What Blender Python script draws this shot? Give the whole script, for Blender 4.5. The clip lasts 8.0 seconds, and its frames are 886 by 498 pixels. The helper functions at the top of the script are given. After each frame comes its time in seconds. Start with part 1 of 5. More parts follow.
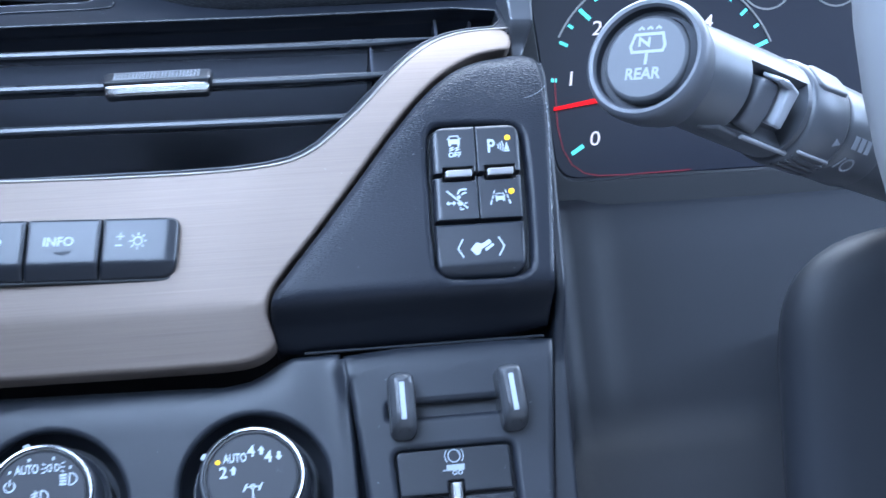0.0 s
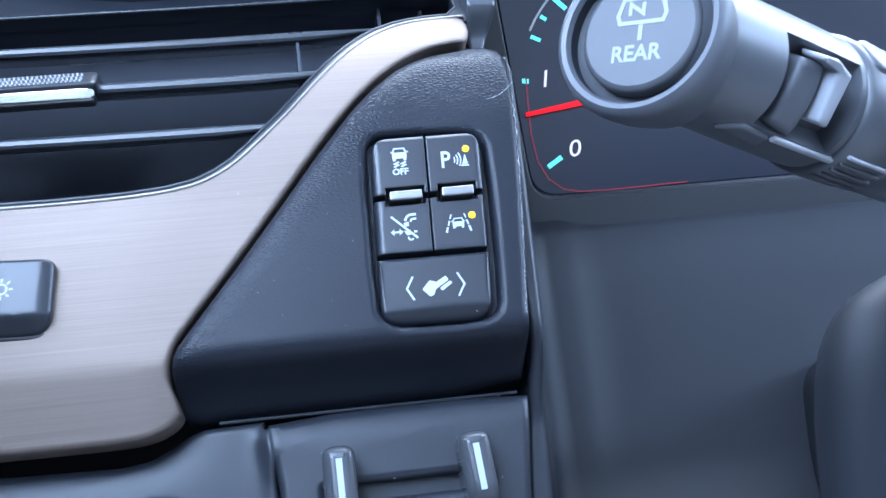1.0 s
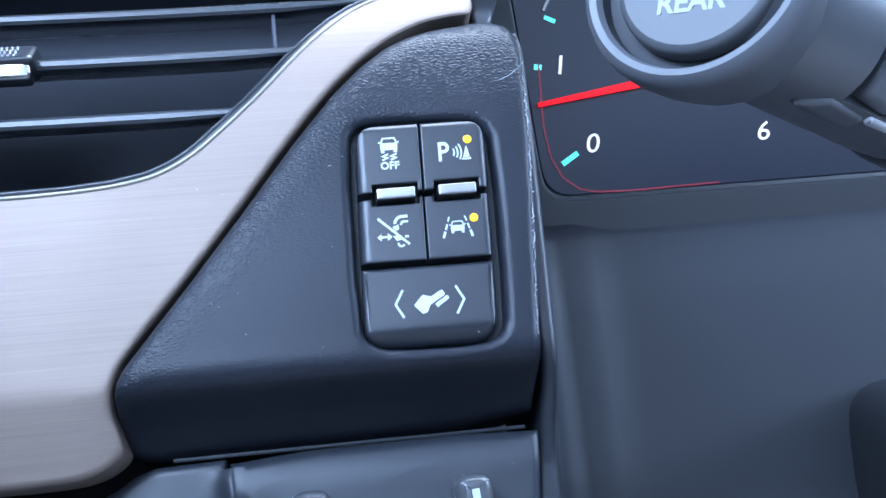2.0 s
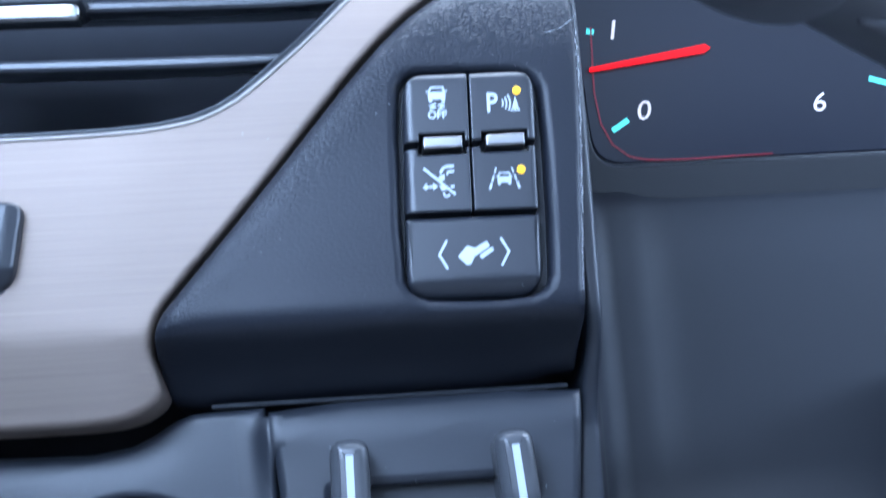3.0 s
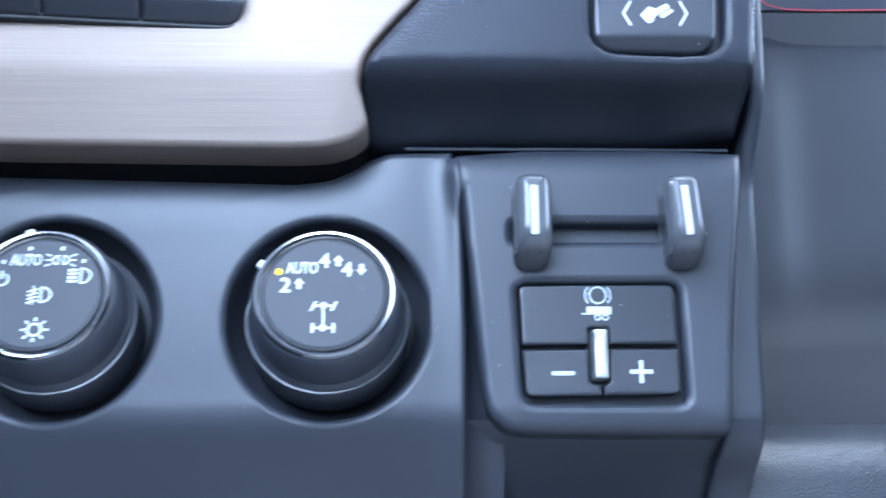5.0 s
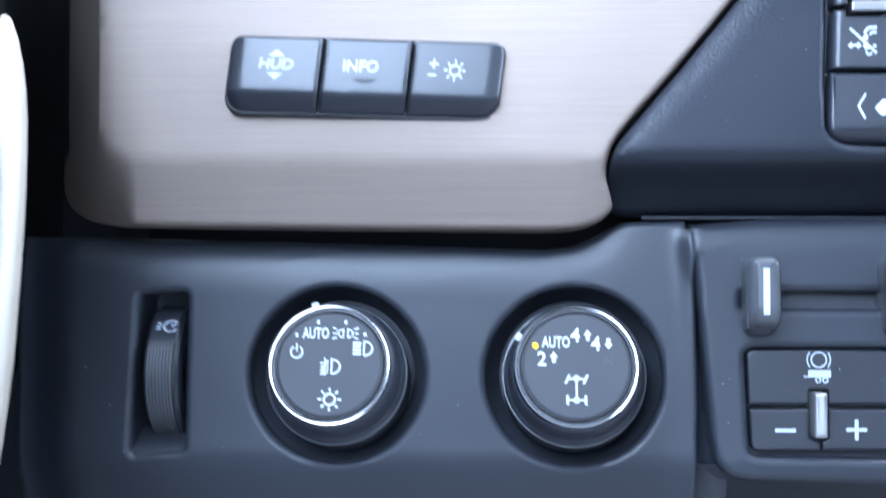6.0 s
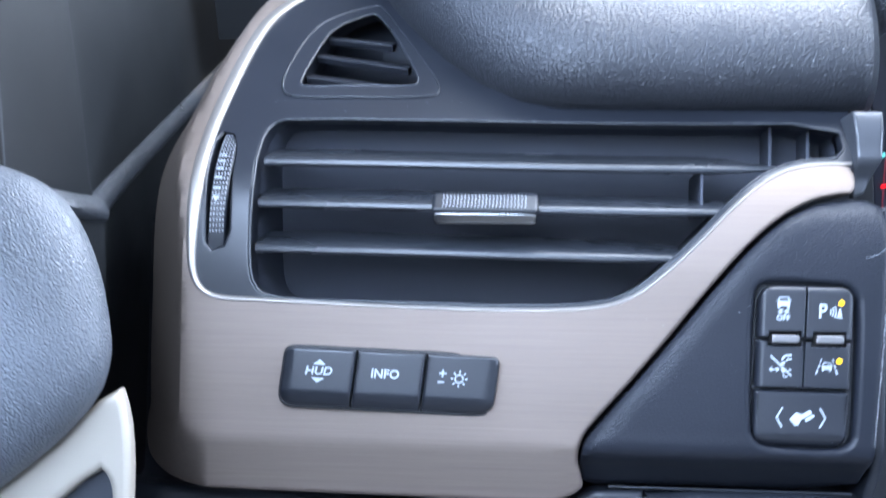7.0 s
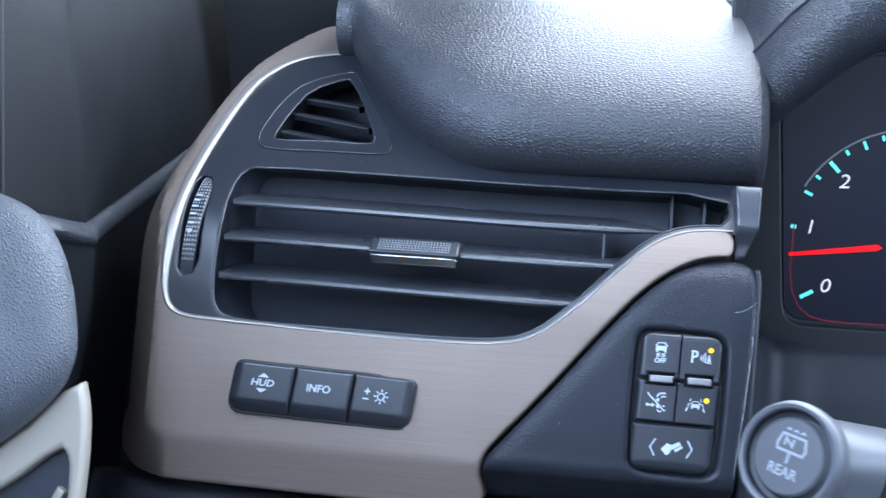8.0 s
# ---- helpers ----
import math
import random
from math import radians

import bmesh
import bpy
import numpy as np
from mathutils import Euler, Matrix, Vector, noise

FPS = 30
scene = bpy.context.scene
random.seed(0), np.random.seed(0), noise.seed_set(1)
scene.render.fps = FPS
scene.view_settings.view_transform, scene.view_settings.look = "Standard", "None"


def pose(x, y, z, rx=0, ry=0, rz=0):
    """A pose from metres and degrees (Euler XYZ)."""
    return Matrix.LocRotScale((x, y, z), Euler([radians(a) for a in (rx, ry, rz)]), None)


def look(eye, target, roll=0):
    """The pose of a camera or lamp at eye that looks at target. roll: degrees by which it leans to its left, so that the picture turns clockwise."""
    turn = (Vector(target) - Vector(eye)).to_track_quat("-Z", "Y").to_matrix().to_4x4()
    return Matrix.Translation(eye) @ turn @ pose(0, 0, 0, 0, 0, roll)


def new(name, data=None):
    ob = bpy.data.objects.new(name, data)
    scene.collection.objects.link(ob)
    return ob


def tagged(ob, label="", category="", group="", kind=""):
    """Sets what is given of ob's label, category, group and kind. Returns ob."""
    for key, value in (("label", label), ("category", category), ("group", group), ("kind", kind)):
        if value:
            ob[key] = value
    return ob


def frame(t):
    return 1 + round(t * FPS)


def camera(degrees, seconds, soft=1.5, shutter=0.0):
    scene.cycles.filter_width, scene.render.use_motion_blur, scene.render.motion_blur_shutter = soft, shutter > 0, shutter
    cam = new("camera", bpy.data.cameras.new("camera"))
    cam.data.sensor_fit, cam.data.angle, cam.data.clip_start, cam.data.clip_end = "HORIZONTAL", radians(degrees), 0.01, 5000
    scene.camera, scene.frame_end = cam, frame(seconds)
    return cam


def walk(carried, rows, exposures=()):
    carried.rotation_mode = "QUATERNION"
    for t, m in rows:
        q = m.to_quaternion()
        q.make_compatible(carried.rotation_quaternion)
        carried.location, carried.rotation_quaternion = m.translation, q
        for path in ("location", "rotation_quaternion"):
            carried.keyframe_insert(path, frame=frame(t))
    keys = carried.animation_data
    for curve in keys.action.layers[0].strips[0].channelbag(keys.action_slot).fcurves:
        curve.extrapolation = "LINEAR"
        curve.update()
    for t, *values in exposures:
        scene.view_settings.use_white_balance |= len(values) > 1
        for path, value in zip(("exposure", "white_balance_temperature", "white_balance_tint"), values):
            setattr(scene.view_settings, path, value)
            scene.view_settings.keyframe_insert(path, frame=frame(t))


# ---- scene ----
cam = camera(41.0, 8.0, soft=1.5, shutter=0.4)
PATH = [
    (0, (-0.06409, -0.44738, 0.67907), (0.04463, 0.54660, 0.66524), -3.90),
    (0.5, (-0.05142, -0.40613, 0.68436), (0.07660, 0.58560, 0.67518), -4.79),
    (1, (-0.04161, -0.36077, 0.68445), (0.08007, 0.63179, 0.68189), -5.28),
    (2.5, (-0.03027, -0.29865, 0.68624), (0.06865, 0.69644, 0.68645), -3.81),
    (3, (-0.03169, -0.30075, 0.67568), (0.04469, 0.69631, 0.67025), -3.18),
    (3.5, (-0.06075, -0.29823, 0.60954), (0.07445, 0.69095, 0.66651), -2.61),
    (4, (-0.05632, -0.29854, 0.60204), (0.04189, 0.69627, 0.62884), -1.70),
    (4.2, (-0.05418, -0.29887, 0.60207), (0.02922, 0.69739, 0.62463), -1.45),
    (5.3, (-0.09220, -0.34138, 0.62284), (-0.08834, 0.65716, 0.56894), 0.44),
    (5.5, (-0.10725, -0.34388, 0.65271), (-0.12446, 0.64817, 0.52805), 0.42),
    (6, (-0.10898, -0.35857, 0.70763), (-0.17156, 0.61599, 0.49241), -0.76),
    (6.5, (-0.09555, -0.39365, 0.75913), (-0.18016, 0.58008, 0.54772), -0.86),
    (7, (-0.09413, -0.43015, 0.82369), (-0.18376, 0.54424, 0.61747), -0.31),
    (7.5, (-0.07770, -0.48168, 0.83948), (-0.17523, 0.49740, 0.66093), 0.79),
    (8, (-0.03074, -0.49768, 0.83427), (-0.17305, 0.47836, 0.66963), 2.37),
]
walk(cam, [(t, look(eye, target, roll)) for t, eye, target, roll in PATH],
     exposures=[(0, 0.47, 6250, 10), (1.0, 0.55, 6250, 10), (2.5, 0.57, 6100, 10), (3.0, 0.47, 6100, 10), (3.5, 0.68, 6200, 10), (4.0, 1.3, 6400, 10), (5.5, 1.22, 6500, 10), (6.0, 1.06, 6650, 10),
                (6.5, 0.76, 6750, 11), (7.0, 0.70, 6850, 12), (7.6, 0.2, 6750, 11), (8, 0.14, 6700, 10)])

# ---- light: a bright overcast day outside the cabin windows ----
world = bpy.data.worlds.new("sky")
scene.world = world
world.use_nodes = True
wn = world.node_tree.nodes
sky = wn.new("ShaderNodeTexSky")
sky.sky_type = 'NISHITA'
sky.sun_disc = False
sky.sun_elevation, sky.sun_rotation = radians(54), radians(20)
world.node_tree.links.new(sky.outputs[0], wn["Background"].inputs[0])
wn["Background"].inputs[1].default_value = 0.08
sun_data = bpy.data.lights.new("sun", 'SUN')
sun_data.energy, sun_data.angle, sun_data.color = 1.0, radians(12), (1.0, 0.96, 0.9)
sun = new("sun", sun_data)
sun.matrix_world = look((0.6, 1.6, 2.4), (0, 0, 0))


def window_light(name, eye, target, wide, high, watts, color):
    """The sky's light that comes in through a window or the added roof opening."""
    d = bpy.data.lights.new(name, 'AREA')
    d.shape, d.size, d.size_y, d.energy, d.color = 'RECTANGLE', wide, high, watts, color
    ob = new(name, d)
    ob.matrix_world = look(eye, target)
    return ob


SKYLIGHT = (0.50, 0.68, 1.0)
# no roof glass is known; this lamp is added for light from above
window_light("roof_fill_light", (0.35, -0.62, 1.29), (0.25, -0.45, 0.6), 0.9, 0.7, 2.5, SKYLIGHT)
window_light("rear_window_light", (0.45, -1.68, 1.06), (0.1, 0, 0.62), 1.3, 0.34, 4.4, SKYLIGHT)
window_light("side_window_light", (-0.35, -0.45, 1.08), (0.2, -0.1, 0.6), 0.9, 0.36, 21, SKYLIGHT)
window_light("far_window_light", (1.28, -0.45, 1.08), (0.0, -0.1, 0.7), 0.9, 0.36, 20, SKYLIGHT)
window_light("windscreen_light", (0.52, 0.27, 1.15), (0.52, 0.04, 0.70), 1.25, 0.8, 46, (0.64, 0.78, 1.0))


# ---- materials ----
def material(name, color, rough=0.5, metal=0.0, emit=None, strength=1.0, coat=0.0):
    m = bpy.data.materials.new(name)
    m.use_nodes = True
    b = m.node_tree.nodes["Principled BSDF"]
    b.inputs["Base Color"].default_value = (*color, 1)
    b.inputs["Roughness"].default_value = rough
    b.inputs["Metallic"].default_value = metal
    b.inputs["Coat Weight"].default_value = coat
    if emit:
        b.inputs["Emission Color"].default_value = (*emit, 1)
        b.inputs["Emission Strength"].default_value = strength
    return m


def add(m, kind, **values):
    n = m.node_tree.nodes.new(kind)
    for key, value in values.items():
        n.inputs[key].default_value = value
    return n


def join(m, a, b):
    m.node_tree.links.new(a, b)


def coords(m, scale=(1, 1, 1)):
    tc, mp = add(m, "ShaderNodeTexCoord"), add(m, "ShaderNodeMapping", Scale=scale)
    join(m, tc.outputs["Object"], mp.inputs["Vector"])
    return mp.outputs["Vector"]


def bump(m, height, strength, distance):
    n = add(m, "ShaderNodeBump", Strength=strength, Distance=distance)
    join(m, height, n.inputs["Height"])
    join(m, n.outputs["Normal"], m.node_tree.nodes["Principled BSDF"].inputs["Normal"])
    return n


def ramp(m, fac, low, high, start=0.3, end=0.7):
    n = add(m, "ShaderNodeValToRGB")
    n.color_ramp.elements[0].position, n.color_ramp.elements[0].color = start, (*low, 1)
    n.color_ramp.elements[1].position, n.color_ramp.elements[1].color = end, (*high, 1)
    join(m, fac, n.inputs["Fac"])
    return n.outputs["Color"]


def grained(name, color, rough, grain, strength, coarse=9.0):
    """Moulded plastic: a fine grain in the relief, and broad patches of handling wear in colour and gloss."""
    m = material(name, color, rough)
    b = m.node_tree.nodes["Principled BSDF"]
    fine = add(m, "ShaderNodeTexNoise", Scale=grain, Detail=3.0)
    broad = add(m, "ShaderNodeTexNoise", Scale=coarse, Detail=4.0)
    join(m, coords(m), fine.inputs["Vector"])
    join(m, coords(m), broad.inputs["Vector"])
    bump(m, fine.outputs["Fac"], strength, 0.0002)
    join(m, ramp(m, broad.outputs["Fac"], [c * 0.8 for c in color], [c * 1.2 for c in color]), b.inputs["Base Color"])
    join(m, ramp(m, broad.outputs["Fac"], [rough * 0.88] * 3, [min(1, rough * 1.12)] * 3), b.inputs["Roughness"])
    return m


def leather(name, color, rough, cells, depth, gloss=0.75, stretch=(1, 1, 1)):
    """Pebbled hide: warped cells with sunken creases, over a fine grain."""
    m = material(name, color, rough)
    b = m.node_tree.nodes["Principled BSDF"]
    b.inputs["Specular IOR Level"].default_value = gloss
    co = coords(m, stretch)
    warp = add(m, "ShaderNodeTexNoise", Scale=cells * 0.5, Detail=2.0)
    join(m, co, warp.inputs["Vector"])
    mix = add(m, "ShaderNodeMixRGB", Fac=0.0009)
    join(m, co, mix.inputs[1])
    join(m, warp.outputs["Color"], mix.inputs[2])
    cell = add(m, "ShaderNodeTexVoronoi", Scale=cells)
    cell.feature = 'DISTANCE_TO_EDGE'
    join(m, mix.outputs[0], cell.inputs["Vector"])
    dome = add(m, "ShaderNodeValToRGB")
    dome.color_ramp.interpolation = 'EASE'
    dome.color_ramp.elements[0].color, dome.color_ramp.elements[1].color = (0, 0, 0, 1), (1, 1, 1, 1)
    dome.color_ramp.elements[0].position, dome.color_ramp.elements[1].position = 0.0, 0.34
    join(m, cell.outputs["Distance"], dome.inputs["Fac"])
    grain = add(m, "ShaderNodeTexNoise", Scale=cells * 3.2, Detail=2.0)
    join(m, co, grain.inputs["Vector"])
    sub = add(m, "ShaderNodeMath")
    sub.operation = 'MULTIPLY_ADD'
    sub.inputs[1].default_value = 0.5
    join(m, dome.outputs["Color"], sub.inputs[0])
    scale = add(m, "ShaderNodeMath")
    scale.operation = 'MULTIPLY'
    scale.inputs[1].default_value = 0.12
    join(m, grain.outputs["Fac"], scale.inputs[0])
    join(m, scale.outputs[0], sub.inputs[2])
    bump(m, sub.outputs[0], 1.0, depth)
    broad = add(m, "ShaderNodeTexNoise", Scale=14.0, Detail=2.0)
    join(m, co, broad.inputs["Vector"])
    join(m, ramp(m, broad.outputs["Fac"], [rough * 0.9] * 3, [rough * 1.12] * 3), b.inputs["Roughness"])
    join(m, ramp(m, broad.outputs["Fac"], [c * 0.85 for c in color], [c * 1.15 for c in color]), b.inputs["Base Color"])
    return m


def brushed(name, color, rough):
    """Brushed satin metal: fine streaks along the panel."""
    m = material(name, color, rough, 0.75)
    b = m.node_tree.nodes["Principled BSDF"]
    streak = add(m, "ShaderNodeTexNoise", Scale=1.0, Detail=5.0, Roughness=0.7)
    join(m, coords(m, (18, 900, 2600)), streak.inputs["Vector"])
    broad = add(m, "ShaderNodeTexNoise", Scale=11.0, Detail=2.0)
    join(m, coords(m), broad.inputs["Vector"])
    join(m, ramp(m, streak.outputs["Fac"], [c * 0.88 for c in color], [min(1, c * 1.10) for c in color]), b.inputs["Base Color"])
    join(m, ramp(m, broad.outputs["Fac"], [rough * 0.92] * 3, [rough * 1.1] * 3), b.inputs["Roughness"])
    bump(m, streak.outputs["Fac"], 0.24, 0.00006)
    return m


PLASTIC = grained("soft black plastic", (0.021, 0.024, 0.031), 0.43, 2600, 0.14)
BEZEL = grained("satin black vent plastic", (0.013, 0.015, 0.020), 0.34, 3000, 0.08)
DARK = grained("deep black duct plastic", (0.018, 0.020, 0.026), 0.6, 1800, 0.2)
KEYTOP = grained("satin key plastic", (0.013, 0.015, 0.020), 0.32, 3400, 0.10)
BUTTON = grained("button plastic", (0.014, 0.016, 0.021), 0.33, 3400, 0.12)
DUCT = grained("unlit duct plastic", (0.040, 0.045, 0.060), 0.7, 1800, 0.2)
HIDE = leather("dash leather", (0.020, 0.022, 0.027), 0.45, 640, 0.00044, 0.5, (0.7, 1, 1))
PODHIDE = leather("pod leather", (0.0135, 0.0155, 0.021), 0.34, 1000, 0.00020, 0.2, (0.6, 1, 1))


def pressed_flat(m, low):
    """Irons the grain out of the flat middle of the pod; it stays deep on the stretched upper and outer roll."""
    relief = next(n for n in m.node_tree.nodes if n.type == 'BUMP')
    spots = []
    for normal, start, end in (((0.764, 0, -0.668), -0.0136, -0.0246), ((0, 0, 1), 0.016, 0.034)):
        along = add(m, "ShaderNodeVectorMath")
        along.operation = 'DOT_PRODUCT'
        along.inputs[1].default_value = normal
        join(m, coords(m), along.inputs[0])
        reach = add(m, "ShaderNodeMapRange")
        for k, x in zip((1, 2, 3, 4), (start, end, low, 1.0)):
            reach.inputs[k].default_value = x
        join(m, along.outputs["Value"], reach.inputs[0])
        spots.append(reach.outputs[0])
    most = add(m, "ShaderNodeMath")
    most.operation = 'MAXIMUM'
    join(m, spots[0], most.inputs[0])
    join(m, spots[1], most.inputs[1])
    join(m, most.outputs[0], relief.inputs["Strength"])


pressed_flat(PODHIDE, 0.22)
LEDGEHIDE = leather("ledge leather", (0.035, 0.040, 0.048), 0.30, 700, 0.0006, 0.9)
DOORHIDE = leather("door leather", (0.055, 0.063, 0.075), 0.42, 760, 0.0005)
KNEEHIDE = leather("knee panel grain", (0.022, 0.025, 0.031), 0.42, 900, 0.00018, 0.5)
SILVER = brushed("brushed champagne metal", (0.222, 0.175, 0.147), 0.60)
DOORSILVER = material("satin silver paint", (0.34, 0.30, 0.25), 0.40, 0.3)
RINGMETAL = material("thin chrome ring", (0.20, 0.20, 0.205), 0.13, 1.0)
CHROME = material("chrome", (0.27, 0.265, 0.26), 0.2, 1.0)
# paler than the trim, to carry the highlight of its inner edge
BEAD = material("lightened bead metal", (0.34, 0.312, 0.285), 0.45, 0.85)
# pale colour paints the glints on grip dots and the pod's leather edge
DOTS = material("pale glint dots", (0.36, 0.37, 0.39), 0.40)
KNURL = grained("ribbed grip plastic", (0.045, 0.047, 0.052), 0.34, 3000, 0.08)
TABTOP = grained("satin slider plastic", (0.013, 0.015, 0.019), 0.36, 3400, 0.08)
# lighter than the bezel plastic, so its edges keep a painted highlight
LIP = grained("lightened glossy plastic", (0.022, 0.025, 0.030), 0.28, 3000, 0.05)
DOORPLASTIC = leather("moulded door plastic", (0.0065, 0.0078, 0.0092), 0.58, 900, 0.00010, 0.2)
COLUMNPLASTIC = grained("soft dark column plastic", (0.016, 0.018, 0.023), 0.58, 2600, 0.12)
MATTBLACK = grained("matt black visor plastic", (0.006, 0.0065, 0.0085), 0.6, 2200, 0.15)
KNOBFACE = grained("matt printed knob face", (0.017, 0.019, 0.024), 0.6, 3400, 0.15)
TOGGLE = material("satin chrome bar", (0.27, 0.26, 0.26), 0.34, 0.95)
BAR = material("pale satin bar", (0.46, 0.455, 0.45), 0.36, 0.8)
SATIN = material("satin chrome", (0.31, 0.30, 0.29), 0.28, 1.0)
LEVER = grained("semi-gloss lever plastic", (0.055, 0.058, 0.064), 0.24, 3400, 0.06)
STALK = grained("semi-gloss grey stalk plastic", (0.07, 0.074, 0.083), 0.36, 3000, 0.1)
RINGGREY = grained("satin grey ring plastic", (0.075, 0.079, 0.09), 0.45, 3000, 0.1)
SLIDEGREY = grained("pale grey switch plastic", (0.30, 0.31, 0.33), 0.35, 3000, 0.1)
BUTTONGREY = grained("matt grey button plastic", (0.062, 0.065, 0.072), 0.55, 3000, 0.1)
PRINT = material("white print", (0.38, 0.42, 0.46), 0.5)
GREYPRINT = material("grey print", (0.22, 0.235, 0.26), 0.5)
AMBER = material("amber lamp", (0.35, 0.23, 0.0), 0.6, emit=(1.0, 0.62, 0.0), strength=1.1)
RED = material("needle red", (0.10, 0.0, 0.0), 0.9, emit=(1.0, 0.004, 0.012), strength=1.05)
DIMRED = material("dim red glow", (0.2, 0.01, 0.02), 0.4, emit=(0.8, 0.05, 0.12), strength=0.028)
TEAL = material("teal scale mark", (0.1, 0.5, 0.5), 0.4, emit=(0.08, 0.72, 0.70), strength=0.8)
DIGIT = material("lit white digit", (0.6, 0.56, 0.56), 0.4, emit=(1.0, 0.82, 0.80), strength=0.30)
DISPLAY = material("instrument face", (0.0035, 0.005, 0.014), 0.36)
ROOF = grained("grey cabin lining", (0.42, 0.42, 0.42), 0.9, 900, 0.3)
# grey of the unseen rear wall, chosen to throw fill light forward
FILLWALL = grained("mid grey fill wall", (0.28, 0.28, 0.285), 0.9, 900, 0.3)
# lightened so that the unseen floor bounces light onto undersides
CARPET = grained("grey carpet", (0.32, 0.32, 0.33), 0.95, 1500, 0.6)
ASPHALT = grained("asphalt ground", (0.10, 0.10, 0.10), 0.9, 40, 0.5, 0.6)

for m, level in ((PLASTIC, 0.42), (COLUMNPLASTIC, 0.34), (KEYTOP, 0.5)):
    m.node_tree.nodes["Principled BSDF"].inputs["Specular IOR Level"].default_value = level

# ---- the dash frame: u to the right, v up the face, w out of it to the driver, in millimetres ----
LEANBACK = radians(15)
DASH = Matrix.Translation((0, 0, 0.7)) @ Matrix((
    (0.001, 0, 0, 0),
    (0, 0.001 * math.sin(LEANBACK), -0.001 * math.cos(LEANBACK), 0),
    (0, 0.001 * math.cos(LEANBACK), 0.001 * math.sin(LEANBACK), 0),
    (0, 0, 0, 1)))
WORLD = Matrix.Identity(4)


def thing(name, at, label, category, group="", kind="", m=DASH):
    ob = new(name)
    ob.empty_display_size = 0.02
    ob.location = m @ Vector(at)
    return tagged(ob, label, category, group, kind)


def part(name, bm, mat, parent, label="", m=DASH, smooth=35):
    """Links a bmesh, given in the frame m, as one mesh under a thing or under one of its parts."""
    root = parent if parent.type == 'EMPTY' else parent.parent
    bmesh.ops.transform(bm, matrix=Matrix.Translation(-root.location) @ m, verts=bm.verts)
    bmesh.ops.recalc_face_normals(bm, faces=bm.faces)
    me = bpy.data.meshes.new(name)
    bm.to_mesh(me)
    bm.free()
    me.materials.append(mat)
    me.shade_smooth()
    me.set_sharp_from_angle(angle=radians(smooth))
    ob = new(name, me)
    ob.parent = parent
    return tagged(ob, label)


def setting(name, bm, mat, label, category, m=WORLD, smooth=35):
    bmesh.ops.transform(bm, matrix=m, verts=bm.verts)
    bmesh.ops.recalc_face_normals(bm, faces=bm.faces)
    me = bpy.data.meshes.new(name)
    bm.to_mesh(me)
    bm.free()
    me.materials.append(mat)
    me.shade_smooth()
    me.set_sharp_from_angle(angle=radians(smooth))
    return tagged(new(name, me), label, category, kind="structure")


# ---- shape tools ----
def area(p):
    return sum(p[i - 1][0] * p[i][1] - p[i][0] * p[i - 1][1] for i in range(len(p))) / 2


def soft(p, rounds=2, keep=0.25):
    """Rounds a closed outline by cutting its corners."""
    for _ in range(rounds):
        q = []
        for i in range(len(p)):
            a, b = p[i], p[(i + 1) % len(p)]
            q.append((a[0] + keep * (b[0] - a[0]), a[1] + keep * (b[1] - a[1])))
            q.append((b[0] + keep * (a[0] - b[0]), b[1] + keep * (a[1] - b[1])))
        p = q
    return p


def rounded(corners, radii, n=5):
    """A polygon with arcs at its corners."""
    out, k = [], len(corners)
    for i in range(k):
        r = radii[i] if isinstance(radii, (list, tuple)) else radii
        p, a, b = Vector(corners[i]), Vector(corners[i - 1]), Vector(corners[(i + 1) % k])
        if r <= 0:
            out.append(tuple(p))
            continue
        d, e = (a - p).normalized(), (b - p).normalized()
        half = d.angle(e) / 2
        t = min(r / math.tan(half), (a - p).length * 0.48, (b - p).length * 0.48)
        s, f = p + d * t, p + e * t
        for j in range(n + 1):
            x = j / n
            out.append(tuple((1 - x) ** 2 * s + 2 * x * (1 - x) * p + x * x * f))
    return out


def rect(u0, u1, v0, v1, r, n=4):
    return rounded([(u0, v0), (u1, v0), (u1, v1), (u0, v1)], r, n)


def circle(u, v, r, n=48):
    return [(u + r * math.cos(2 * math.pi * i / n), v + r * math.sin(2 * math.pi * i / n)) for i in range(n)]


def inset(p, d):
    """Moves a counterclockwise outline inwards by d (a clockwise one outwards)."""
    out = []
    for i in range(len(p)):
        a, b, c = Vector(p[i - 1]), Vector(p[i]), Vector(p[(i + 1) % len(p)])
        e, f = (b - a), (c - b)
        if e.length < 1e-9 or f.length < 1e-9:
            out.append(tuple(b))
            continue
        e.normalize(), f.normalize()
        n1, n2 = Vector((-e.y, e.x)), Vector((-f.y, f.x))
        m = n1 + n2
        if m.length < 1e-6:
            out.append(tuple(b))
            continue
        m.normalize()
        out.append(tuple(b + m * min(d / max(0.5, m.dot(n1)), d * 1.6)))
    return out


